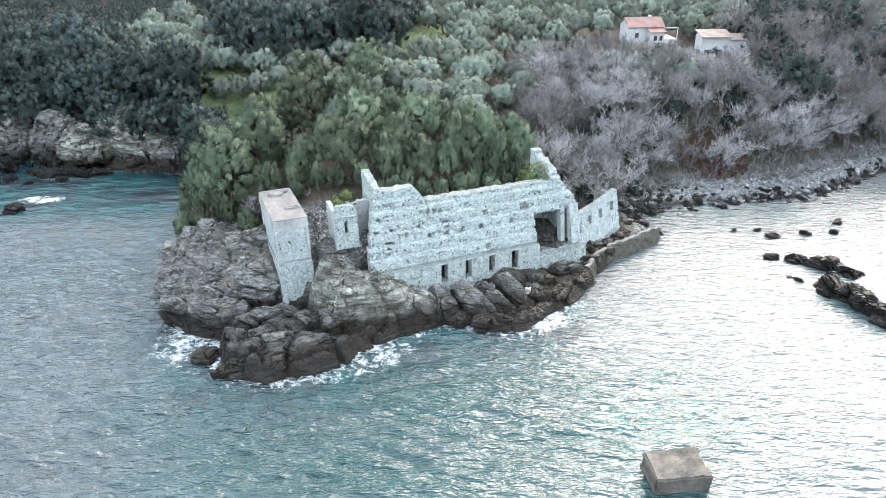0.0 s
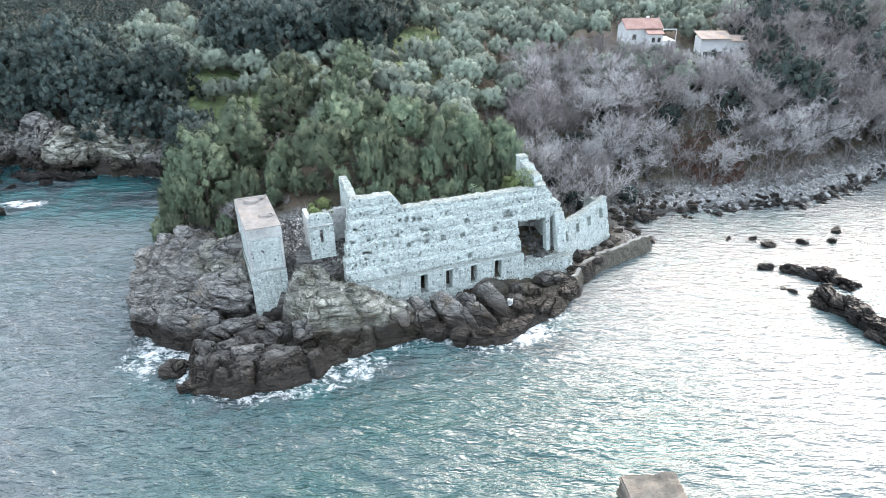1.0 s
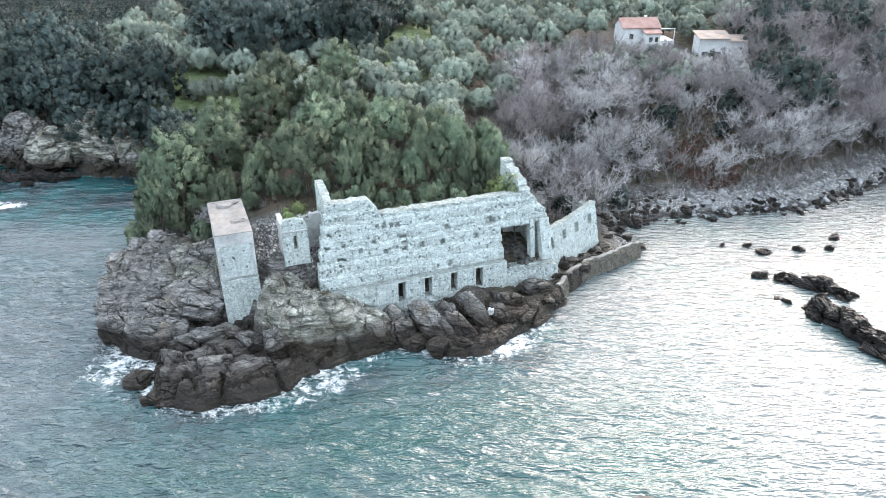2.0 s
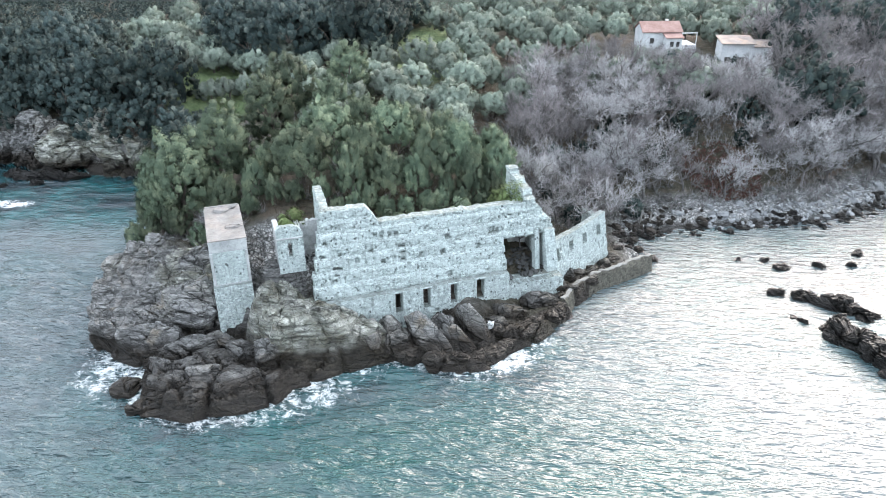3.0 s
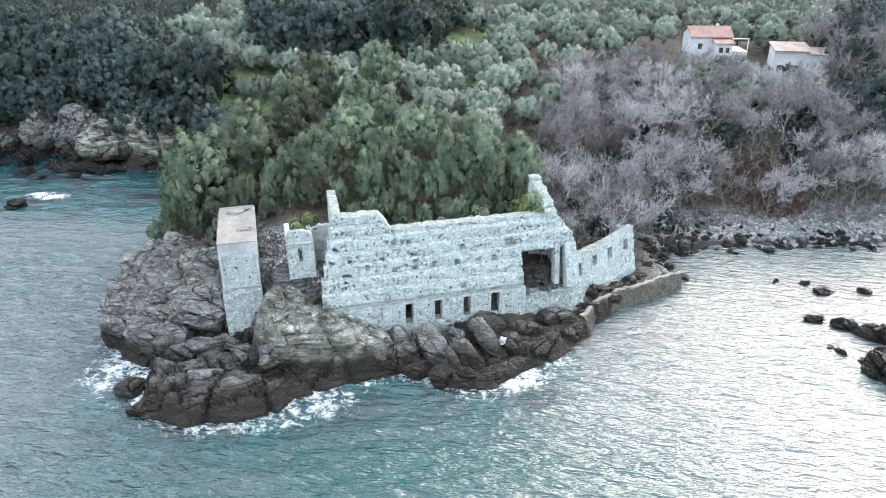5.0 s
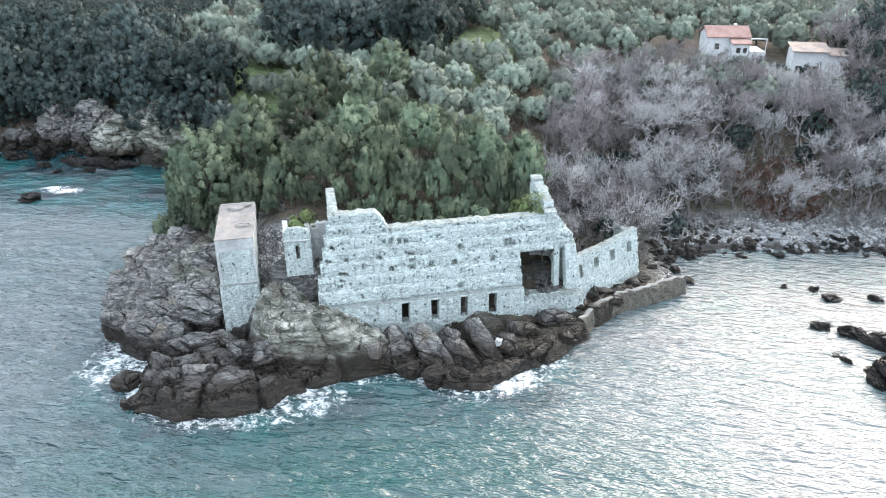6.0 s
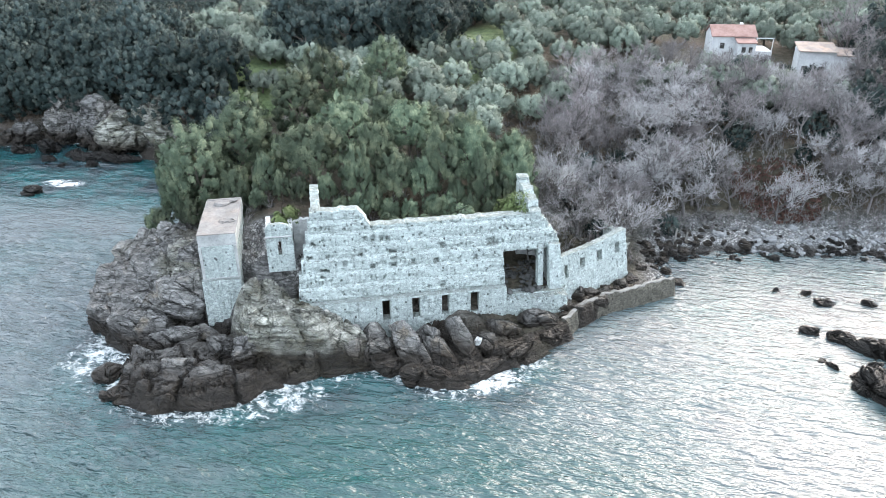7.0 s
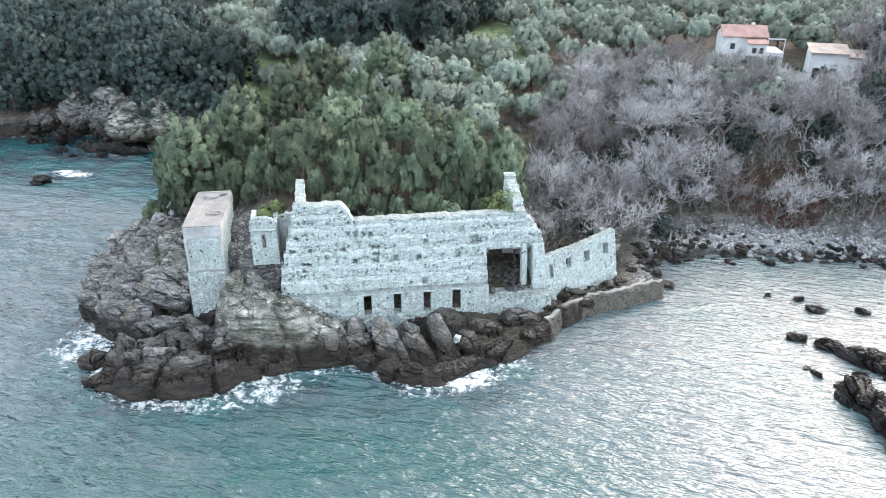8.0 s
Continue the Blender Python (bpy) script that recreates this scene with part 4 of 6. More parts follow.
    part("string_course", block(-0.03, 3.35, 4.22, 4.5, 6.18, 6.3, 0.03), RENDER, tower)
    part("head", block(-0.02, 3.38, 4.4, 12.95, 9.45, 10.6, 0.06), RENDER, tower, "smooth grey rendered head")
    part("pilaster", block(-0.03, 0.24, 4.2, 4.6, 6.3, 9.5, 0.03), RENDER, tower)
    part("pilaster", block(3.1, 3.36, 4.2, 4.6, 6.3, 9.5, 0.03), RENDER, tower)
    part("roof_slab", block(-0.04, 3.4, 4.38, 12.7, 10.6, 10.68, 0.03), SLAB, tower, "worn reddish concrete slab")
    for k, (x, y, size) in enumerate(((1.5, 11.4, (0.9, 0.75, 0.2)), (2.3, 7.1, (1.0, 0.5, 0.14)), (2.6, 11.9, (0.5, 0.4, 0.22)))):
        slab = rock_mesh("roof_slab", 391 + k, size, 3, 0.3)
        slab.materials[0] = SLAB
        part("roof_slab", slab, SLAB, tower, "broken concrete slab", at=pose(x, y, 10.7, 0, 0, 20 * k))
    part("kerb", block(0.02, 3.34, 12.6, 12.95, 10.6, 10.74, 0.05), SLAB, tower)


build_ruin()


def build_sea_wall():
    """A curved breakwater of rubble with a pale coping."""
    wall = tagged(empty("sea_wall"), "curved weathered rubble sea wall with pale coping", "sea wall")
    pts = [Vector(p) for p in ((15.9, 70.0), (17.2, 72.4), (19.4, 75.0), (21.6, 76.7), (24.2, 78.6), (26.6, 80.6))]
    line = []
    for k in range(len(pts) - 1):
        a, b = pts[max(k - 1, 0)], pts[min(k + 2, len(pts) - 1)]
        for i in range(16):
            t = i / 16
            p0, p1 = pts[k], pts[k + 1]
            m0, m1 = (p1 - a) / 2, (b - p0) / 2
            line.append(p0 * (2 * t ** 3 - 3 * t * t + 1) + m0 * (t ** 3 - 2 * t * t + t) + p1 * (3 * t * t - 2 * t ** 3) + m1 * (t ** 3 - t * t))
    line.append(pts[-1])
    body = [(-0.95, -1.0), (-0.85, -0.4), (-0.78, 0.1), (-0.7, 0.5), (-0.6, 0.9), (-0.5, 1.3), (-0.42, 1.65), (-0.3, 1.88), (0.3, 1.88), (0.38, 1.5), (0.4, 0.8), (0.42, -1.0)]
    for name, mat, prof in (("body", SEA_MASONRY, body), ("coping", COPING, [(-0.28, 1.84), (-0.22, 1.97), (0.0, 2.0), (0.16, 1.96), (0.2, 1.84)])):
        verts, faces, m = [], [], len(prof)
        for k, p in enumerate(line):
            t = (line[min(k + 1, len(line) - 1)] - line[max(k - 1, 0)]).normalized()
            n = Vector((-t.y, t.x))
            for a, z in prof:
                w = noise.fractal(Vector((p.x * 1.2, p.y * 1.2, z * 1.4)), 0.9, 2.0, 5) * 0.24
                rise = 0.25 * math.sin(k / len(line) * 2.6) - 0.2
                q = p + n * (a + w)
                verts.append((q.x, q.y, z + w * 0.5 + rise * (z > 0.5)))
        for k in range(len(line) - 1):
            for i in range(m):
                j = (i + 1) % m
                faces.append((k * m + i, (k + 1) * m + i, (k + 1) * m + j, k * m + j))
        faces += [tuple(range(m)), tuple(range((len(line) - 1) * m, len(line) * m))[::-1]]
        part(name, (verts, faces), mat, wall)


build_sea_wall()

# ---- loose rocks ----
def place_rock(name, me, x, y, z, turn, scale=1.0, tilt=(0, 0), label="", category="rock", group=""):
    ob = new(name, me)
    ob.matrix_basis = pose(x, y, z, tilt[0], tilt[1], turn) @ Matrix.Scale(scale, 4)
    return tagged(ob, label, category, group)


def build_rocks():
    # large tilted blocks between the ruin and the sea
    blocks = [(-0.2, 62.0, 1.15, (1.6, 2.3, 1.4), 30, 14), (2.7, 62.4, 1.4, (1.05, 3.1, 1.5), 40, 20), (4.9, 63.1, 1.5, (1.3, 3.0, 1.4), 44, 18), (7.2, 64.5, 1.35, (0.9, 2.5, 1.3), 38, 20), (8.9, 65.4, 0.9, (1.2, 1.5, 1.1), 60, 8), (1.3, 60.7, 0.2, (0.8, 1.2, 0.8), 70, 6), (-2.6, 61.8, 1.2, (1.1, 1.9, 1.5), 24, 12),
              (1.0, 60.9, 0.3, (1.5, 0.9, 0.8), 0, 0), (5.4, 60.0, 0.2, (2.6, 1.1, 1.1), 6, 4), (9.0, 61.9, 0.1, (2.7, 1.0, 1.2), 38, 6), (12.3, 65.3, 0.2, (2.6, 1.1, 1.3), 44, 8), (14.8, 68.3, 0.2, (2.2, 1.0, 1.4), 44, 8),
              (10.8, 67.4, 1.2, (1.7, 1.3, 1.2), 10, 10), (13.6, 69.5, 1.5, (1.9, 1.2, 1.2), 25, 8), (15.4, 72.6, 1.4, (1.2, 1.0, 1.2), 0, 0), (17.0, 75.6, 1.5, (1.2, 1.0, 1.0), 60, 0),
              (-13.6, 58.6, 1.4, (1.5, 1.3, 1.3), 30, 10), (-15.2, 58.2, 1.2, (1.3, 0.8, 0.8), 10, 10), (-11.4, 58.3, 1.3, (1.3, 1.2, 1.6), 70, 0), (-16.0, 60.0, 1.6, (1.6, 0.9, 0.8), -10, 10),
              (-22.7, 54.6, 0.0, (1.2, 1.3, 0.9), 20, 0), (-20.0, 52.2, -0.1, (1.3, 1.0, 0.8), 60, 0)]
    for k, (x, y, z, size, turn, tip) in enumerate(blocks):
        at = pose(x, y, z, tip, -tip * 0.4, turn)
        place_rock("boulder", rock_mesh("boulder", 300 + k, tuple(1.12 * a for a in size), 5, 0.26, (0.66, 1.0), at, 0.75), x, y, z, turn, 1, (tip, -tip * 0.4), "large dark cracked shore boulder at the waterline", "boulder", "shore boulders")
    small = [rock_mesh("small_boulder", 340 + k, (1.0, 0.8, 0.65), 3, 0.35) for k in range(6)]
    rng = random.Random(11)
    # the broken back edge of the point
    for k in range(46):
        a = rng.random()
        x, y = -31.0 + 6.5 * a + rng.uniform(-1.6, 2.2), 66.5 + 11.5 * a + rng.uniform(-2.5, 1.5)
        s = rng.uniform(0.5, 1.25)
        place_rock("small_boulder", rng.choice(small), x, y, ground_at(x, y) + 0.1 * s, rng.uniform(0, 360), s, (rng.uniform(-25, 25), rng.uniform(-25, 25)), "grey tumbled boulder on the rocky point", "boulder", "tumbled boulders")
    # around the wing and behind the sea wall
    for k in range(26):
        u, v = rng.uniform(17.5, 27.5), rng.uniform(-1.0, 1.6)
        x, y = RUIN_X + u * CU - (v + 0.5 * (u - 18)) * SU, RUIN_Y + u * SU + (v + 0.5 * (u - 18)) * CU
        s = rng.uniform(0.4, 0.95)
        place_rock("small_boulder", rng.choice(small), x, y, ground_at(x, y) + 0.1 * s, rng.uniform(0, 360), s, (rng.uniform(-25, 25), rng.uniform(-25, 25)), "dark boulder piled below the ruined wing", "boulder", "piled boulders")
    for k in range(40):
        x, y = rng.uniform(23.0, 34.0), rng.uniform(81.5, 90.5)
        if looked_up(LOOK_D, x, y) < -0.6:
            continue
        s = rng.uniform(0.3, 0.8)
        place_rock("small_boulder", rng.choice(small), x, y, max(0.0, ground_at(x, y)) + 0.1 * s, rng.uniform(0, 360), s, (rng.uniform(-25, 25), rng.uniform(-25, 25)), "dark boulder at the end of the beach", "boulder", "beach boulders")
    lump = rock_mesh("pale_outcrop", 372, (1.2, 1.1, 2.2), 4, 0.3, (0.75, 1.0))
    lump.materials[0] = PALE_ROCK
    place_rock("pale_outcrop", lump, 20.8, 84.6, ground_at(20.8, 84.6) + 1.0, 20, 1, (0, 6), "pale rounded outcrop among bare trees behind the wing", "rock")
    # beach boulders
    shingle = [rock_mesh("beach_stone", 350 + k, (1.0, 0.8, 0.65), 3, 0.35) for k in range(5)]
    for me in shingle:
        me.materials[0] = BEACH_ROCK
    for k in range(280):
        x = 25 + 47 * rng.random()
        yc = float(np.interp(x, [25, 28, 33, 41, 54, 61, 70], [88, 90, 91.8, 93, 95.8, 100.8, 106.6]))
        y = yc + rng.uniform(-0.6, 7.5) * rng.random() ** 0.6
        s = rng.uniform(0.2, 0.6) * (1.7 if rng.random() < 0.12 else 1)
        place_rock("beach_stone", rng.choice(small if x < 31 + 7 * rng.random() else shingle), x, y, max(ground_at(x, y), -0.1) + 0.12 * s, rng.uniform(0, 360), s, (rng.uniform(-25, 25), rng.uniform(-25, 25)), "grey rounded stone on the pebble beach", "stone", "beach stones")
    wet = [rock_mesh("wet_stone", 360 + k, (1.0, 0.8, 0.6), 3, 0.35) for k in range(3)]
    for me in wet:
        me.materials[0] = WET_ROCK
    for k in range(240):
        x = 24 + 46 * rng.random()
        yc = float(np.interp(x, [24, 28, 33, 41, 54, 61, 70], [86, 89.6, 91.4, 92.6, 95.2, 100.2, 106]))
        y = yc + rng.gauss(0.4, 0.8)
        s = rng.uniform(0.25, 0.62) * (1.6 if rng.random() < 0.15 else 1)
        place_rock("wet_stone", rng.choice(wet), x, y, max(ground_at(x, y), -0.1) + 0.12 * s, rng.uniform(0, 360), s, (rng.uniform(-25, 25), rng.uniform(-25, 25)), "dark wet stone at the beach waterline", "stone", "wet stones")
    # fallen masonry on the loggia floor
    rubble = [rock_mesh("fallen_stone", 380 + k, (0.5, 0.4, 0.3), 2, 0.3) for k in range(3)]
    for me in rubble:
        me.materials[0] = STONE_DARK
    for k in range(110):
        u, v = rng.uniform(12.3, 17.0), rng.uniform(1.2, 6.3)
        at = RUIN @ pose(u, v, 3.45 + 0.12 * v, rng.uniform(-30, 30), rng.uniform(-30, 30), rng.uniform(0, 360)) @ Matrix.Scale(rng.uniform(0.35, 0.95), 4)
        ob = new("fallen_stone", rng.choice(rubble))
        ob.matrix_basis = at
        tagged(ob, "grey fallen wall stone on the ruin floor", "stone", "fallen stones")
    # white stone caught among the blocks
    white = rock_mesh("pale_stone", 371, (0.5, 0.4, 0.42), 3, 0.3)
    white.materials[0] = RENDER
    place_rock("pale_stone", white, 8.7, 64.3, 1.85, 20, 1, (0, 0), "white rounded stone among dark boulders", "stone")
    # skerries
    for k, (x, y, size, turn) in enumerate([(39.9, 70.0, (0.9, 0.5, 0.5), -40), (42.0, 68.0, (1.9, 1.5, 1.3), -60), (43.3, 65.6, (2.2, 1.2, 1.2), -55), (44.3, 62.6, (2.4, 1.1, 1.2), -70), (45.3, 59.6, (2.6, 1.3, 1.2), -58), (44.0, 66.9, (2.0, 0.6, 0.9), -50), (46.6, 61.6, (2.0, 0.9, 0.9), -60), (41.2, 66.4, (1.0, 0.4, 0.5), -60), (46.8, 57.4, (1.8, 1.0, 0.8), -50),
                                            (39.3, 75.3, (0.9, 0.5, 0.45), -20), (41.6, 74.6, (1.3, 0.7, 0.7), -25), (44.1, 72.9, (2.4, 1.1, 1.0), -30), (46.4, 71.6, (2.4, 1.2, 1.1), -30), (42.0, 81.5, (1.1, 0.8, 0.6), 0), (40.5, 82.9, (0.7, 0.5, 0.4), 30),
                                            (37.6, 83.2, (0.6, 0.4, 0.25), 10), (46.5, 82.2, (0.7, 0.4, 0.3), 0), (50.2, 82.6, (0.8, 0.5, 0.35), 10), (52.5, 86.0, (0.9, 0.5, 0.4), 50), (-68.5, 103.4, (1.6, 1.1, 0.9), 30), (-65.0, 101.6, (0.9, 0.7, 0.5), 80), (-60.6, 102.6, (1.2, 0.8, 0.6), 10),
                                            (-61.0, 90.6, (1.4, 1.0, 0.9), 10),
                                            (-76, 106, (1.8, 1.2, 1.3), 20), (-63.0, 105.0, (2.6, 1.5, 1.0), 10), (-59.0, 105.2, (2.4, 1.4, 1.0), -10), (-55.8, 105.8, (1.8, 1.2, 0.9), 30), (-66, 106, (2.0, 1.4, 1.2), 0), (-72, 107.5, (2.2, 1.4, 1.6), 0)]):
        me = rock_mesh("skerry", 400 + k, tuple(1.15 * a for a in size), 5, 1.5, (0.5, 0.9), pose(x, y, 0.05, 0, 0, turn), 1.6)
        me.materials[0] = WET_ROCK
        place_rock("skerry", me, x, y, 0.05, turn, 1, (0, 0), "low black jagged rock awash in the sea", "sea rock", "sea rocks")
    # the pale cliff faces with their cave in the far cove
    for k, (x, y, z, size, turn, tilt, me_mat) in enumerate([
            (-58.6, 110.4, 3.9, (4.6, 3.0, 3.7), 12, (-16, 10), CLIFF_ROCK), (-51.6, 109.2, 3.4, (2.5, 2.4, 6.2), 0, (-12, -38), CLIFF_ROCK), (-62.8, 111.6, 4.4, (3.0, 2.4, 3.4), 30, (-10, 10), ROCK), (-67.0, 112.8, 4.0, (3.4, 2.4, 4.6), 0, (-12, 6), ROCK), (-73.0, 113.4, 3.6, (3.6, 2.4, 4.2), 15, (-10, 0), ROCK), (-54.8, 112.2, 6.2, (2.6, 2.0, 3.0), 0, (-14, 0), CLIFF_ROCK), (-46.4, 108.6, 3.0, (2.6, 2.0, 3.6), 10, (-8, 6), CLIFF_ROCK), (-48.4, 109.4, 1.2, (2.2, 2.2, 4.6), -20, (0, 12), ROCK), (-50.6, 107.6, 0.4, (2.6, 1.6, 2.6), -15, (0, 16), CLIFF_ROCK),
            (-44.8, 108.0, 1.0, (2.4, 2.2, 3.6), 0, (0, 0), ROCK), (-57.4, 111.6, 3.4, (2.4, 2.0, 2.6), 0, (0, 0), ROCK), (-67.5, 113.2, 0.8, (3.4, 2.4, 3.2), 20, (0, 0), ROCK),
            (-73.5, 113.0, 0.8, (3.6, 2.2, 2.8), -10, (0, 6), ROCK), (-80, 110.5, 0.6, (3.8, 2.2, 2.4), 10, (0, 0), ROCK), (-64.6, 110.4, 0.2, (2.4, 1.6, 1.8), 30, (0, 0), ROCK)]):
        me = rock_mesh("cliff_rock", 430 + k, size, 5, 0.6, (0.6, 0.95), pose(x, y, z, *tilt, turn), 1.5)
        me.materials[0] = me_mat
        place_rock("cliff_rock", me, x, y, z, turn, 1, tilt, "pale weathered cliff rock above a dark sea cave" if me_mat == CLIFF_ROCK else "dark craggy cliff rock in the cove", "cliff", "cliff rocks")
    # jointed crags of the point: tilted slabs dipping to the open sea
    for k, (x, y, z, size, turn, tilt, me_mat) in enumerate([
            (-6.6, 60.7, 2.1, (4.6, 2.6, 3.0), 8, (14, 12), PALE_ROCK), (-9.9, 61.0, 2.7, (2.6, 2.2, 3.2), 20, (14, 16), PALE_ROCK), (-3.0, 61.2, 1.6, (2.8, 2.1, 2.1), -8, (16, 12), PALE_ROCK),
            (-19.6, 63.2, 3.0, (3.6, 2.6, 2.8), 20, (16, -16), ROCK), (-24.0, 64.0, 2.6, (2.8, 2.4, 3.0), 35, (14, -12), ROCK), (-28.2, 65.0, 2.0, (2.0, 2.6, 3.2), 20, (4, -10), ROCK),
            (-26.4, 61.6, 1.4, (2.6, 2.0, 2.4), 40, (10, -6), ROCK), (-22.4, 59.8, 1.4, (3.2, 1.8, 2.0), 10, (16, -10), ROCK), (-18.4, 58.6, 1.2, (3.4, 1.7, 1.9), 14, (18, -6), ROCK),
            (-24.6, 68.4, 4.2, (3.0, 2.6, 2.4), 15, (10, -14), ROCK), (-29.2, 69.6, 2.8, (2.0, 2.8, 2.6), 10, (0, -8), ROCK), (-19.6, 68.0, 5.0, (3.0, 2.8, 2.2), 25, (14, -8), ROCK),
            (-17.4, 53.8, 0.5, (4.2, 2.4, 1.9), 12, (8, -5), ROCK), (-12.6, 54.6, 0.5, (3.2, 2.2, 1.7), 18, (8, 4), ROCK), (-19.8, 55.6, 0.6, (2.2, 1.8, 1.8), -20, (6, -6), ROCK)]):
        wedge = [((0.42, -0.3, 0.86), 0.5), ((0.1, -0.9, 0.35), 0.62)] if me_mat == PALE_ROCK else [((0.05, -0.55, 0.84), 0.62)]
        me = rock_mesh("crag", 470 + k, size, 6, 0.3, (0.68, 0.98), pose(x, y, z, *tilt, turn), 0.8 if me_mat == PALE_ROCK else 1.15, wedge)
        me.materials[0] = me_mat
        place_rock("crag", me, x, y, z, turn, 1, tilt, "pale lichened slab of bedrock on the point" if me_mat == PALE_ROCK else "grey jointed slab of bedrock on the point", "rock", "bedrock slabs")


build_rocks()


def build_pier_block():
    """A square block of old concrete standing in the sea."""
    bm = bmesh.new()
    box(bm, -2.15, 2.15, -1.5, 1.5, -1.2, 1.5)
    bmesh.ops.bevel(bm, geom=bm.edges[:], offset=0.12, segments=2, affect="EDGES")
    bmesh.ops.subdivide_edges(bm, edges=bm.edges[:], cuts=9, use_grid_fill=True)
    for v in bm.verts:
        w = noise.fractal(v.co * 0.9, 0.9, 2.0, 5)
        lip = max(0.0, 0.12 - abs(noise.noise(Vector((v.co.x * 0.3, v.co.y * 0.3, v.co.z * 2.4)))))
        v.co += Vector((v.co.x * (0.04 * w - 0.25 * lip), v.co.y * (0.04 * w - 0.25 * lip), 0.2 * w if v.co.z > 0.8 else 0))
    ob = part("concrete_block", bm, CONCRETE, None, "weathered square concrete block standing in the sea")
    ob.matrix_basis = pose(17.2, 39.3, -0.05, 3, 0, 6)
    tagged(ob, category="concrete block")


build_pier_block()

# ---- plants ----
def leaf_cards(centres, outs, sizes, rng, loose=0.55):
    """Small folded rhombic leaf sprays: two triangles each, turned loosely outward."""
    n = len(centres)
    nor = outs + rng.normal(0, loose, (n, 3))
    nor /= np.linalg.norm(nor, axis=1)[:, None] + 1e-9
    ref = rng.normal(0, 1, (n, 3))
    a = np.cross(nor, ref)
    a /= np.linalg.norm(a, axis=1)[:, None] + 1e-9
    b = np.cross(nor, a)
    s = sizes[:, None]
    v = np.empty((n, 4, 3))
    v[:, 0] = centres - a * s * 0.6
    v[:, 1] = centres - b * s * 0.36 + nor * s * 0.12
    v[:, 2] = centres + a * s * 0.6
    v[:, 3] = centres + b * s * 0.36 + nor * s * 0.12
    return v.reshape(-1, 3), np.arange(n * 4).reshape(n, 4)


def foliage(name, cloud, rng, material, parent=None, label="", loose=0.24):
    """Leaf sprays as one mesh, shaded along the clumps that they cover."""
    centres, outs, sizes = cloud
    ob = part(name, leaf_cards(centres, outs, sizes, rng, loose), material, parent, label)
    soft = outs / (np.linalg.norm(outs, axis=1)[:, None] + 1e-9) + rng.normal(0, 0.1, outs.shape)
    soft /= np.linalg.norm(soft, axis=1)[:, None] + 1e-9
    ob.data.shade_smooth()
    ob.data.normals_split_custom_set_from_vertices(np.repeat(soft, 4, axis=0).tolist())
    return ob


def crown_points(rng, radii, lobes, per_lobe, lobe_r, leaf, low=-0.35, lift=0.0):
    """Leaves gathered in clumps over an uneven crown."""
    cs, os_, ss = [], [], []
    for _ in range(lobes):
        d = rng.normal(0, 1, 3)
        d[2] = abs(d[2]) * 0.9 + low * rng.random()
        d /= np.linalg.norm(d)
        r = rng.uniform(0.8, 1.0)
        c = d * np.array(radii) * r
        lr = rng.uniform(0.7, 1.25) * lobe_r
        m = int(per_lobe * rng.uniform(0.7, 1.3))
        q = rng.normal(0, 1, (m, 3)) + d * 0.7
        q /= np.linalg.norm(q, axis=1)[:, None]
        rad = lr * rng.uniform(0.8, 1.08, (m, 1))
        cs.append(c + q * rad * np.array([1, 1, 1.05]))
        os_.append(q + d * 0.4 + np.array([0, 0, 0.25]))
        ss.append(rng.uniform(0.6, 1.25, m) * leaf)
    c, o, s = np.concatenate(cs), np.concatenate(os_), np.concatenate(ss)
    c[:, 2] += lift
    return c, o, s


def ball(level):
    bm = bmesh.new()
    bmesh.ops.create_icosphere(bm, subdivisions=level, radius=1)
    verts = np.array([v.co[:] for v in bm.verts])
    faces = np.array([[v.index for v in f.verts] for f in bm.faces])
    bm.free()
    return verts, faces


BALL = ball(1)


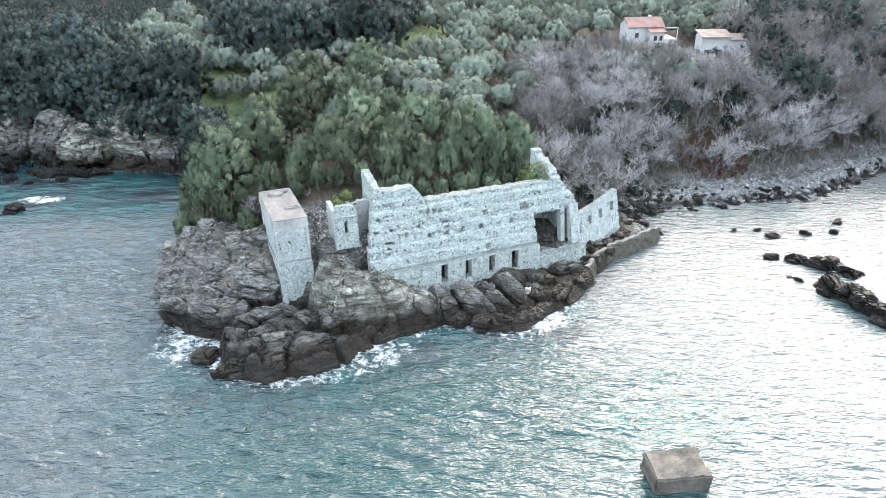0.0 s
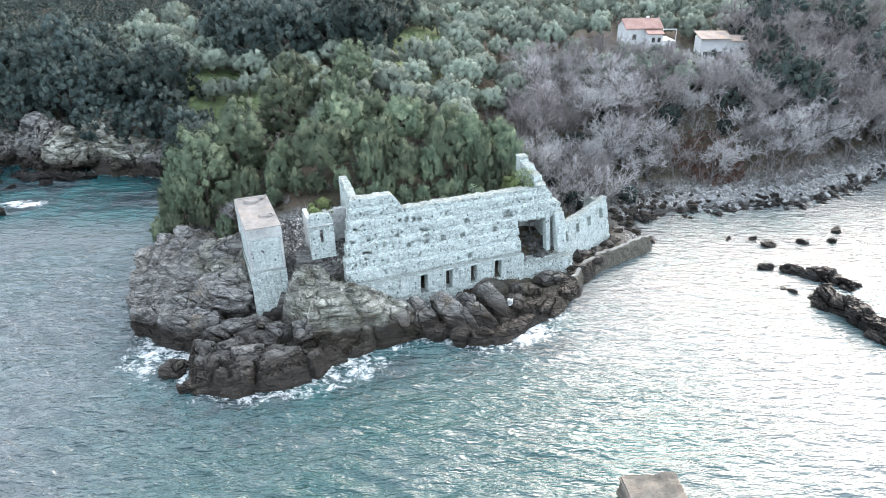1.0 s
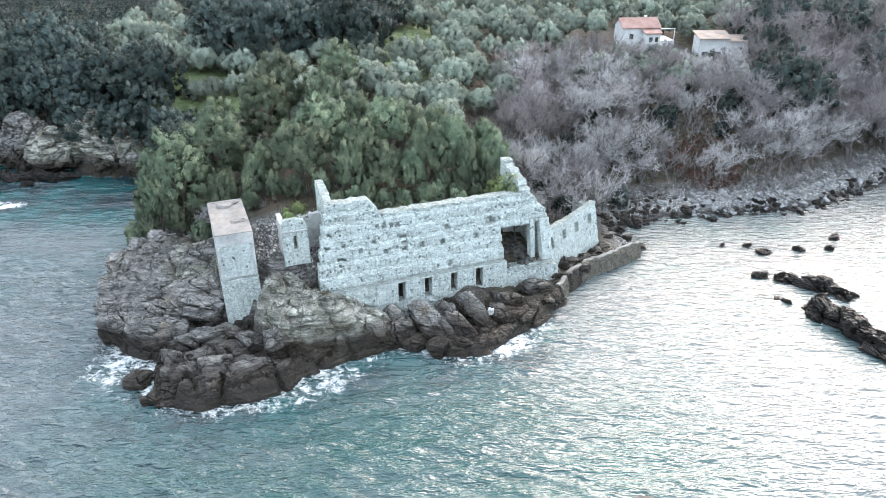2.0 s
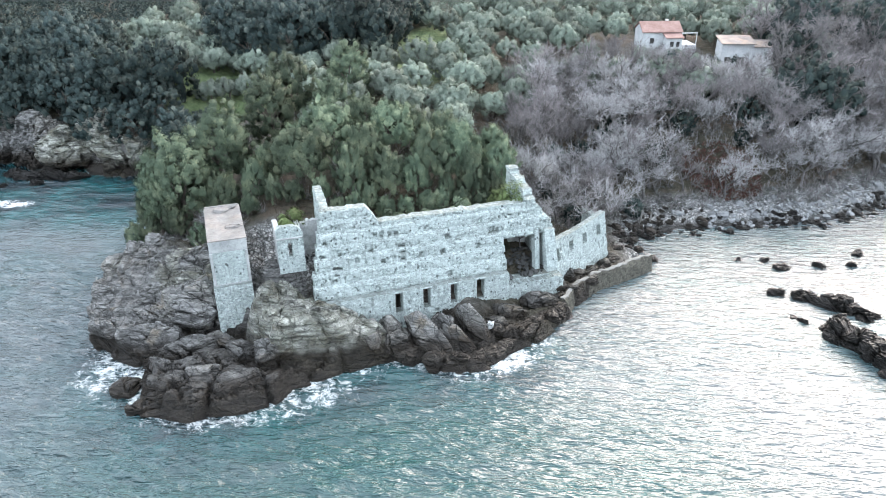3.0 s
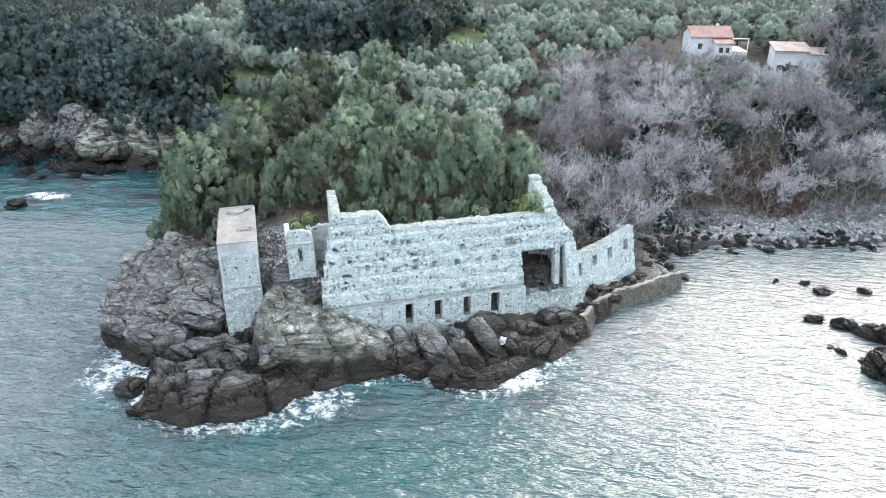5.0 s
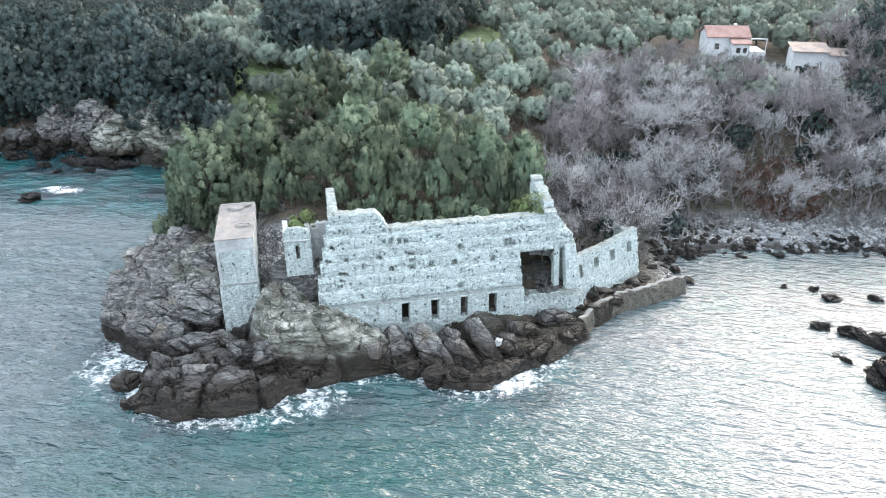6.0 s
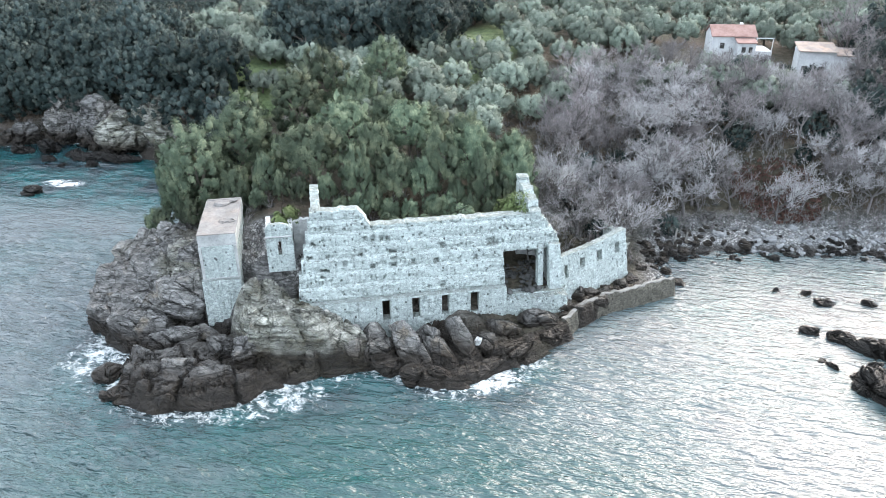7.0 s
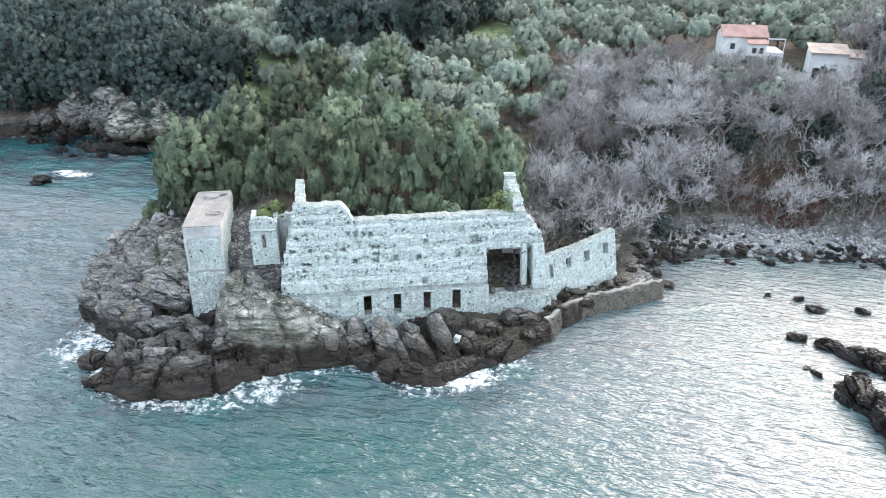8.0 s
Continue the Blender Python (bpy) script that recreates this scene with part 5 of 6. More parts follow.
def bouquet(name, rng, radii, tufts, leaves, tuft_r, leaf, lift, lowest, material, parent):
    """A rounded crown of leafy tufts packed over a dome, with dark gaps between them, as one mesh."""
    k = np.arange(tufts) + 0.5
    up = 1 - (1 - lowest) * k / tufts
    turn = k * 2.39996 + rng.normal(0, 0.25, tufts)
    flat = np.sqrt(np.clip(1 - up * up, 0, 1))
    d = np.stack([flat * np.cos(turn), flat * np.sin(turn), up], 1) + rng.normal(0, 0.08, (tufts, 3))
    bulge = 1 + 0.14 * np.sin(2 * turn + rng.uniform(0, 6)) * flat + 0.1 * np.sin(3 * turn + 4 * up + rng.uniform(0, 6))
    mid = d * np.array(radii) * (bulge * rng.uniform(0.78, 1.06, tufts))[:, None]
    mid[:, 2] += lift
    axis = d * 0.55 + np.array([0, 0, 0.75])
    axis /= np.linalg.norm(axis, axis=1)[:, None]
    size = tuft_r * rng.uniform(0.65, 1.35, tufts)
    # the tufts themselves: lumpy balls drawn out along their axis
    bv, bf = BALL
    w = np.repeat(bv[None], tufts, 0)
    along = (w * axis[:, None, :]).sum(2, keepdims=True)
    rough = 1 + rng.normal(0, 0.13, (tufts, len(bv), 1)) + 0.3 * np.sin(w * 4.0 + mid[:, None, :] * 7).prod(2, keepdims=True)
    puff = mid[:, None, :] + (w + 0.25 * along * axis[:, None, :]) * (0.66 * size)[:, None, None] * rough
    puff_n = w * 0.8 + d[:, None, :] * 1.15 + rng.normal(0, 0.22, w.shape)
    puff_f = (bf[None] + (np.arange(tufts) * len(bv))[:, None, None]).reshape(-1, 3)
    # leaf sprays standing off them
    w = rng.normal(0, 1, (tufts, leaves, 3)) + axis[:, None, :] * 0.6
    w /= np.linalg.norm(w, axis=2)[:, :, None]
    along = (w * axis[:, None, :]).sum(2, keepdims=True)
    at = mid[:, None, :] + (w + 0.25 * along * axis[:, None, :]) * size[:, None, None] * rng.uniform(0.72, 1.28, (tufts, leaves, 1))
    out = (w * 0.8 + d[:, None, :] * 1.15).reshape(-1, 3)
    card, quads = leaf_cards(at.reshape(-1, 3), out, rng.uniform(0.65, 1.3, tufts * leaves) * leaf, rng, 0.4)
    quads = quads + tufts * len(bv)
    faces = np.concatenate([puff_f, quads[:, [0, 1, 2]], quads[:, [0, 2, 3]]])
    normals = np.concatenate([puff_n.reshape(-1, 3), np.repeat(out + rng.normal(0, 0.15, out.shape), 4, axis=0)])
    normals /= np.linalg.norm(normals, axis=1)[:, None] + 1e-9
    ob = part(name, (np.concatenate([puff.reshape(-1, 3), card]), faces), material, parent)
    ob.data.shade_smooth()
    ob.data.normals_split_custom_set_from_vertices(normals.tolist())
    return ob


def tube(path, radii, sides=5):
    """A bent tapering limb."""
    verts, faces = [], []
    for k, p in enumerate(path):
        t = (path[min(k + 1, len(path) - 1)] - path[max(k - 1, 0)]).normalized()
        a = t.orthogonal().normalized()
        b = t.cross(a)
        for i in range(sides):
            w = 2 * math.pi * i / sides
            verts.append(p + (a * math.cos(w) + b * math.sin(w)) * radii[k])
    for k in range(len(path) - 1):
        for i in range(sides):
            j = (i + 1) % sides
            faces.append((k * sides + i, k * sides + j, (k + 1) * sides + j, (k + 1) * sides + i))
    return verts, faces


def join(pieces):
    verts, faces = [], []
    for v, f in pieces:
        o = len(verts)
        verts += [tuple(p) for p in v]
        faces += [tuple(i + o for i in q) for q in f]
    return verts, faces


def trunk_geo(rng, height, radii, thick, limbs=6):
    top = Vector((rng.uniform(-0.3, 0.3), rng.uniform(-0.3, 0.3), height))
    mid = top * 0.5 + Vector((rng.uniform(-0.2, 0.2), rng.uniform(-0.2, 0.2), 0))
    pieces = [tube([Vector((0, 0, -0.8)), Vector((0, 0, 0.2)), mid, top], [thick * 1.4, thick, thick * 0.75, thick * 0.55], 7)]
    for k in range(limbs):
        w = 2 * math.pi * (k + rng.uniform(-0.3, 0.3)) / limbs
        tip = top + Vector((math.cos(w) * radii[0] * 0.7, math.sin(w) * radii[1] * 0.7, radii[2] * rng.uniform(0.1, 0.8)))
        pieces.append(tube([top * 0.85, top.lerp(tip, 0.5) + Vector((0, 0, 0.2)), tip], [thick * 0.45, thick * 0.3, thick * 0.1], 4))
    return join(pieces)


def leafy_tree(name, label, seed, radii, lift, lobes, per_lobe, lobe_r, leaf, leaf_mat, thick, low=-0.35):
    rng = np.random.default_rng(seed)
    tree = tagged(empty(name), label, "tree")
    part("trunk", trunk_geo(random.Random(seed), lift, radii, thick), BARK, tree)
    bouquet("crown", rng, radii, lobes, per_lobe, lobe_r, leaf, lift + radii[2] * 0.25, low, leaf_mat, tree)
    return tree


def bare_tree(name, label, seed, height, spread_, mat, sprigs=7):
    """A leafless tree: limbs, boughs, branches and fine twigs."""
    rng = random.Random(seed)
    tree = tagged(empty(name), label, "bare tree")

    def grow(a, d, length, bend):
        pts = [a]
        for k in range(3):
            d = (d + Vector((rng.gauss(0, bend), rng.gauss(0, bend), rng.gauss(0.06, bend * 0.6)))).normalized()
            pts.append(pts[-1] + d * length / 3)
        return pts, d

    wood, fine = [], []
    base = Vector((0, 0, -0.6))
    trunk, d0 = grow(base, Vector((rng.uniform(-0.15, 0.15), rng.uniform(-0.15, 0.15), 1)), height * 0.38, 0.12)
    wood.append(tube(trunk, [0.2, 0.17, 0.14, 0.12], 6))
    for _ in range(6):
        w = rng.uniform(0, 2 * math.pi)
        d = Vector((math.cos(w) * spread_, math.sin(w) * spread_, rng.uniform(0.5, 1.1))).normalized()
        limb, ld = grow(trunk[rng.choice((2, 3, 3))], d, height * rng.uniform(0.32, 0.5), 0.16)
        wood.append(tube(limb, [0.10, 0.08, 0.06, 0.045], 5))
        for _ in range(6):
            p = limb[rng.choice((1, 2, 3))].lerp(limb[rng.choice((2, 3))], rng.random())
            d = (ld + Vector((rng.gauss(0, 0.7), rng.gauss(0, 0.7), rng.gauss(0.2, 0.4)))).normalized()
            bough, bd = grow(p, d, height * rng.uniform(0.16, 0.28), 0.2)
            wood.append(tube(bough, [0.045, 0.036, 0.028, 0.02], 4))
            for _ in range(7):
                p = bough[rng.choice((1, 2, 3))]
                d = (bd + Vector((rng.gauss(0, 0.8), rng.gauss(0, 0.8), rng.gauss(0.2, 0.5)))).normalized()
                br, rd = grow(p, d, height * rng.uniform(0.07, 0.14), 0.25)
                fine.append(tube([br[0], br[2], br[3]], [0.02, 0.016, 0.01], 3))
                for _ in range(sprigs):
                    p = br[rng.choice((1, 2, 3))]
                    d = (rd + Vector((rng.gauss(0, 0.8), rng.gauss(0, 0.8), rng.gauss(0.15, 0.6)))).normalized()
                    q = p + d * height * rng.uniform(0.03, 0.075)
                    side = d.orthogonal().normalized() * 0.011
                    fine.append(([p - side, p + side, q + side * 0.6, q - side * 0.6], [(0, 1, 2, 3)]))
    part("trunk", join(wood), GREY_BARK, tree)
    part("fine_growth", join(fine), mat, tree)
    return tree


def scatter(kinds, places, rng, sink=0.0):
    """Copies of the kinds at (x, y, scale, z) places; the patterns themselves take the first places."""
    for k, (x, y, s) in enumerate(places):
        src = kinds[k % len(kinds)]
        m = pose(x, y, ground_at(x, y) - sink, rng.uniform(-4, 4), rng.uniform(-4, 4), rng.uniform(0, 360))
        if k < len(kinds):
            src.matrix_basis = m @ Matrix.Scale(s, 4)
        else:
            src_scale = src.scale.copy()
            src.scale = (s, s, s)
            copy_thing(src, m)
            src.scale = src_scale


def fill(rng, n, test, box_, gap):
    """Random spots in a box, at least gap apart, where test(x, y) holds."""
    out = []
    tries = 0
    while len(out) < n and tries < n * 60:
        tries += 1
        x, y = rng.uniform(box_[0], box_[1]), rng.uniform(box_[2], box_[3])
        if test(x, y) and all((x - a) ** 2 + (y - b) ** 2 > gap * gap for a, b in out):
            out.append((x, y))
    return out


def depth_in(x, y):
    return looked_up(LOOK_D, x, y)


def build_oaks():
    rng = random.Random(3)
    label = "dense evergreen oak with grey-green clumped foliage"
    oaks = [leafy_tree("oak_tree", label, 500 + k, (2.45 + 0.12 * (k % 3), 2.5, 2.9 + 0.3 * (k % 2)), 2.4, 120, 70, 0.47, 0.16, OAK_LEAF, 0.24, -0.35) for k in range(4)]
    tall = [leafy_tree("oak_tree", "tall evergreen oak with domed clumped crown", 510 + k, (2.5, 2.45, 3.4), 4.6, 190, 70, 0.37, 0.13, OAK_LEAF, 0.26, -0.75) for k in range(2)]
    # x, y, breadth, height over the ground
    domes = [(-26.1, 79.0, 1.6, 13.3), (-23.7, 85.0, 1.5, 12.4), (-19.0, 92.0, 1.35, 11.2), (-18.7, 101.0, 1.25, 10.9), (-12.0, 106.0, 1.2, 9.5), (-28.7, 77.5, 0.8, 9.4),
             (-12.3, 79.0, 1.2, 7.3), (-10.7, 85.5, 1.15, 7.4), (-2.7, 78.0, 0.85, 6.5), (-6.7, 76.8, 0.62, 6.7), (-3.3, 86.0, 1.12, 7.2), (1.6, 80.5, 0.85, 7.4), (4.6, 83.0, 1.0, 7.9),
             (-12.3, 97.0, 0.9, 7.4), (-17.5, 78.0, 0.62, 6.0), (-1.5, 89.0, 0.8, 5.2), (-17.1, 82.0, 0.65, 5.8), (-5.8, 81.0, 0.75, 6.7), (0.4, 78.5, 0.58, 5.8), (6.4, 80.0, 0.55, 6.2),
             (-31.2, 82.5, 0.95, 8.0), (-30.5, 88.5, 0.9, 7.5), (-21.8, 78.2, 0.75, 6.5), (9.2, 82.6, 0.75, 6.2), (8.2, 87.5, 0.85, 6.4), (2.6, 89.5, 0.8, 5.6), (-7.5, 92.0, 0.9, 6.0), (-25.5, 92.5, 1.0, 7.5),
             (-16.0, 88.5, 0.75, 5.6), (-26.0, 75.6, 0.5, 4.0), (-31.5, 77.0, 0.5, 4.2), (-14.6, 76.0, 0.4, 3.4), (3.4, 79.2, 0.4, 3.6), (-4.4, 75.9, 0.4, 3.4), (-9.6, 75.8, 0.42, 3.6), (8.4, 80.2, 0.45, 4.2), (-20.0, 75.4, 0.42, 3.4),
             (-12.4, 75.4, 0.4, 2.8), (-7.6, 74.4, 0.36, 2.6), (-5.8, 74.6, 0.4, 3.0), (-2.6, 75.2, 0.42, 3.0), (-0.6, 75.6, 0.38, 2.8), (1.6, 76.6, 0.42, 3.0), (3.0, 77.0, 0.36, 2.6), (5.2, 77.8, 0.42, 3.2), (7.2, 78.4, 0.36, 2.8), (9.6, 79.4, 0.4, 3.0), (-23.4, 75.0, 0.42, 3.0), (-17.4, 75.4, 0.38, 2.6), (-28.6, 74.4, 0.4, 2.6), (10.8, 82.4, 0.42, 3.4)]
    used = {}
    for k, (x, y, broad, high) in enumerate(domes):
        src, own = (tall[k % 2], 9.2) if high > 8.5 else (oaks[k % 4], 6.6)
        m = pose(x, y, ground_at(x, y) - 0.3, rng.uniform(-4, 4), rng.uniform(-4, 4), rng.uniform(0, 360))
        size = (0.92 * broad, 0.92 * broad, (high + 0.3) / own)
        if src.name not in used:
            used[src.name] = (src, m @ Matrix.Diagonal((*size, 1)))
        else:
            src.scale = size
            copy_thing(src, m)
            src.scale = (1, 1, 1)
    for src, m in used.values():
        src.matrix_basis = m


def build_cliff_trees():
    rng = random.Random(4)
    kinds = [leafy_tree("holm_tree", "dark evergreen tree crowding the cliff top", 520 + k, (2.9, 2.9, 3.1), 2.6, 130, 24, 0.44, 0.19, DARK_LEAF, 0.22, -0.9) for k in range(4)]
    ok = lambda x, y: 3.3 < depth_in(x, y) < (13 if x > -62 else 24) + 8 * vnoise(np.array(x * 0.1), np.array(y * 0.1), 4) and not (-44 < x and y > 114)
    spots = [(x, y, rng.uniform(0.9, 1.5)) for x, y in fill(rng, 100, ok, (-120, -36, 90, 150), 3.0)]
    ok2 = lambda x, y: depth_in(x, y) > 26
    spots += [(x, y, rng.uniform(1.2, 1.7)) for x, y in fill(rng, 36, ok2, (-42, -8, 133, 162), 3.6)]
    spots += [(x, y, rng.uniform(1.2, 1.8)) for x, y in fill(rng, 9, lambda x, y: True, (58, 90, 120, 165), 7)]
    spots += [(22.0, 94.5, 0.5), (27.0, 93.0, 0.4), (31.5, 103.0, 0.55), (35.5, 108.0, 0.6), (45.5, 112.0, 0.6), (41.0, 118.0, 0.7), (47.5, 120.0, 0.75), (15.5, 90.0, 0.5), (26.0, 107.5, 0.6), (37.5, 124.5, 0.6), (42.5, 124.0, 0.55), (51.0, 122.5, 0.7), (18.5, 87.0, 0.45), (20.5, 99.5, 0.5), (24.0, 103.0, 0.55), (28.5, 111.0, 0.6), (33.5, 113.5, 0.5), (39.0, 112.5, 0.45), (44.0, 107.0, 0.4), (48.0, 110.5, 0.5), (30.0, 119.0, 0.6), (35.0, 120.0, 0.55), (16.5, 96.0, 0.55), (38.0, 128.5, 0.55), (44.5, 128.5, 0.5), (48.5, 129.0, 0.55), (51.5, 128.5, 0.5)]
    spots += [(57.5, 113.5, 1.6), (54.5, 115.0, 1.5)]
    scatter(kinds, spots, rng, sink=0.3)


def build_olives():
    rng = random.Random(5)
    kinds = [leafy_tree("olive_tree", "silvery grey-green olive tree on the terraced slope", 540 + k, (1.95, 1.95, 1.5), 1.7, 80, 26, 0.42, 0.18, OLIVE_LEAF, 0.2, -0.6) for k in range(4)]

    def ok(x, y):
        if depth_in(x, y) < (15 if x < -44 else 20):
            return False
        if -46 < x < -26 and 119 < y < 128:
            return False
        if 28 < x < 62 and 124 < y < 142:
            return False
        if x > 12 and y < 116:
            return False
        if -9 < x < 2 and 118 < y < 150 and vnoise(np.array(x * 0.2), np.array(y * 0.1), 9) > 0.45:
            return False
        return y > 93
    spots = [(x, y, rng.uniform(0.95, 1.45)) for x, y in fill(rng, 170, ok, (-64, 66, 92, 168), 4.2)]
    spots += [(-38.5, 120.5, 1.0), (-35.6, 121.0, 1.0), (-32.5, 121.5, 1.05), (-29.0, 122.5, 1.0), (-41.0, 129.5, 1.1), (-36.0, 130.0, 1.1), (33.6, 132.6, 0.75), (36.4, 132.0, 0.7), (39.4, 132.4, 0.75), (42.6, 132.2, 0.6), (45.4, 129.4, 0.6), (49.6, 128.6, 0.55)]
    scatter(kinds, spots, rng, sink=0.2)
    for k, (x, y, s) in enumerate(((-59.0, 124.0, 1.15), (-3.5, 127.0, 0.5))):
        tree = leafy_tree("broadleaf_tree", "yellow-green broadleaf tree among the olives", 555 + k, (2.2, 2.2, 2.4), 2.2, 90, 18, 0.45, 0.2, SHRUB_LEAF, 0.2, -0.6)
        tree.matrix_basis = pose(x, y, ground_at(x, y) - 0.3) @ Matrix.Scale(s, 4)


def build_far_woods():
    """The wooded ridge behind, too far off to tell its trees apart."""
    rng = random.Random(15)
    nr = np.random.default_rng(16)
    spots = [(x + rng.uniform(-1.5, 1.5), y + rng.uniform(-1.5, 1.5)) for y in np.arange(113, 208, 4.0) for x in np.arange(21 - 1.12 * y, 0.66 * y + 10, 4.0)]
    for west in (True, False):
        cs, os_, ss = [], [], []
        for x, y in spots:
            if depth_in(x, y) < 8 or (y < 166 and -64 < x < 84) or (x < -48 - 0.1 * (y - 120)) != west:
                continue
            g = ground_at(x, y)
            r = rng.uniform(1.8, 3.2)
            m = 220
            q = nr.normal(0, 1, (m, 3))
            q[:, 2] = np.abs(q[:, 2]) - 0.2
            q /= np.linalg.norm(q, axis=1)[:, None]
            cs.append(np.array([x, y, g + r * 0.7]) + q * r * nr.uniform(0.6, 1.05, (m, 1)))
            os_.append(q)
            ss.append(nr.uniform(0.25, 0.48, m))
        label = "dark evergreen woods on the headland" if west else "grey-green wooded ridge behind the olive groves"
        ob = foliage("far_woods", (np.concatenate(cs), np.concatenate(os_), np.concatenate(ss)), nr, DARK_LEAF if west else OLIVE_LEAF, None, label)
        tagged(ob, category="woods", kind="stuff")


def build_bare_trees():
    rng = random.Random(6)
    pale = [bare_tree("bare_tree", "leafless grey tree with pale fine twigs", 560 + k, 7.5, 0.9, TWIG) for k in range(3)]
    brown = [bare_tree("bare_tree", "leafless brownish tree with dense fine twigs", 570 + k, 7.5, 0.8, TWIG_DARK) for k in range(2)]
    ok = lambda x, y: 5.5 < depth_in(x, y) < 30 and not (35 < x < 45 and 99 < y < 106) and not (28 < x < 60 and y > 122)
    a = fill(rng, 116, ok, (12, 76, 84, 126), 2.4)
    spots = [(x, y, rng.uniform(0.8, 1.25)) for x, y in a]
    scatter(pale, spots[::2] + [(43.5, 101.0, 1.0), (25.0, 97.5, 1.5), (20.0, 92.0, 1.3), (30.0, 99.0, 1.4), (54.5, 107.0, 1.3), (50.5, 105.0, 1.2), (58.0, 108.5, 1.3), (5.6, 76.4, 0.45), (11.8, 76.4, 0.6), (-22.6, 76.2, 0.6), (13.2, 79.2, 0.8)], rng, sink=0.2)
    spots += [(33.5, 130.5, 0.6), (36.5, 131.0, 0.55), (39.0, 129.0, 0.6), (41.5, 131.5, 0.55), (46.5, 127.0, 0.6), (50.5, 127.0, 0.7), (53.5, 128.0, 0.75), (43.0, 127.5, 0.6), (31.0, 127.0, 0.6), (36.0, 126.0, 0.7)]
    scatter(brown, spots[1::2] + [(x, y, rng.uniform(1.2, 1.7)) for x, y in fill(rng, 44, lambda x, y: True, (55, 90, 110, 150), 3.4)], rng, sink=0.2)


def build_scrub():
    """Low brush over the slopes: leafy tufts and dead stems, too many to count."""
    rng = random.Random(7)
    nr = np.random.default_rng(8)
    cs, os_, ss = [], [], []
    stems = []
    spots = fill(rng, 900, lambda x, y: 3.6 < depth_in(x, y) < 40 and y > 84, (10, 84, 84, 128), 0.8)
    spots += fill(rng, 90, lambda x, y: to_uv(x, y)[1] > 5.5 + 0.48 * (to_uv(x, y)[0] - 18) and 17.6 < to_uv(x, y)[0] < 29, (8, 28, 72, 92), 0.7)
    spots += fill(rng, 230, lambda x, y: to_uv(x, y)[1] > 7 and depth_in(x, y) > 4, (-33, 14, 71, 110), 1.4)
    spots += fill(rng, 260, lambda x, y: 1.0 < depth_in(x, y) < 10, (-110, -36, 88, 124), 1.0)
    for x, y in spots:
        g = ground_at(x, y)
        r = rng.uniform(0.5, 1.2)
        m = int(60 * r)
        q = nr.normal(0, 1, (m, 3))
        q[:, 2] = np.abs(q[:, 2])
        q /= np.linalg.norm(q, axis=1)[:, None]
        cs.append(np.array([x, y, g - 0.1]) + q * r * nr.uniform(0.4, 1.05, (m, 1)) * np.array([1, 1, 0.9]))
        os_.append(q)
        ss.append(nr.uniform(0.14, 0.34, m))
        for _ in range(7):
            a = Vector((x, y, g - 0.1))
            b = a + Vector((rng.gauss(0, 0.5), rng.gauss(0, 0.5), rng.uniform(0.8, 1.8)))
            stems.append(tube([a, a.lerp(b, 0.5) + Vector((rng.gauss(0, 0.12), rng.gauss(0, 0.12), 0.1)), b], [0.03, 0.022, 0.01], 3))
    ob = part("scrub", leaf_cards(np.concatenate(cs), np.concatenate(os_), np.concatenate(ss), nr), SCRUB_LEAF, None, "brown and grey-green winter scrub on the slope")
    tagged(ob, category="scrub", kind="stuff")
    cs, os_, ss = [], [], []
    for x, y in fill(rng, 170, lambda x, y: np.hypot((x - 40.5) / 5.5, (y - 102.6) / 4.2) < 1, (34, 47, 98, 108), 0.45):
        m, r = 46, rng.uniform(0.4, 0.9)
        q = nr.normal(0, 1, (m, 3))
        q[:, 2] = np.abs(q[:, 2])
        q /= np.linalg.norm(q, axis=1)[:, None]
        cs.append(np.array([x, y, ground_at(x, y)]) + q * r * nr.uniform(0.3, 1.05, (m, 1)) * np.array([1, 1, 0.8]))
        os_.append(q)
        ss.append(nr.uniform(0.12, 0.3, m))
    ob = part("dead_bracken", leaf_cards(np.concatenate(cs), np.concatenate(os_), np.concatenate(ss), nr), BRACKEN, None, "red-brown dead bracken on the open slope")
    tagged(ob, category="bracken", kind="stuff")
    ob = part("dead_stems", join(stems), TWIG_DARK, None, "pale dead stems standing in the scrub")
    tagged(ob, category="dead stems", kind="stuff")


def build_shrubs():
    """Green bushes rooted in the ruin."""
    spots = [(-7.7, 7.2, 9.2, 1.1), (-8.8, 7.0, 8.9, 0.95), (14.4, 5.2, 9.1, 1.6), (13.6, 6.2, 8.9, 1.3), (1.4, 6.0, 8.2, 1.2), (-1.5, 6.4, 8.2, 1.0), (5.4, 6.0, 8.0, 1.0), (9.0, 6.6, 8.3, 1.25), (11.2, 5.6, 7.8, 1.0)]
    rng = np.random.default_rng(21)
    for k, (u, v, z, r) in enumerate(spots):
        bush = tagged(empty("bush", RUIN @ pose(u, v, z)), "bright green bush rooted inside the ruined walls", "bush", "bushes in the ruin")
        c, o, s = crown_points(rng, (0.8 * r, 0.8 * r, 1.1 * r), 16, 70, 0.42 * r, 0.2, -0.2, 1.0)
        foliage("foliage", (c, o, s), rng, SHRUB_LEAF if k in (0, 1, 2, 3) else OAK_LEAF, bush)
        rr = random.Random(k)
        stems = [tube([Vector((0, 0, -1.5)), Vector((rr.gauss(0, 0.2), rr.gauss(0, 0.2), 0.4)), Vector((rr.gauss(0, 0.5), rr.gauss(0, 0.5), 1.4))], [0.05, 0.04, 0.015], 4) for _ in range(4)]
        part("stem", join(stems), BARK, bush)


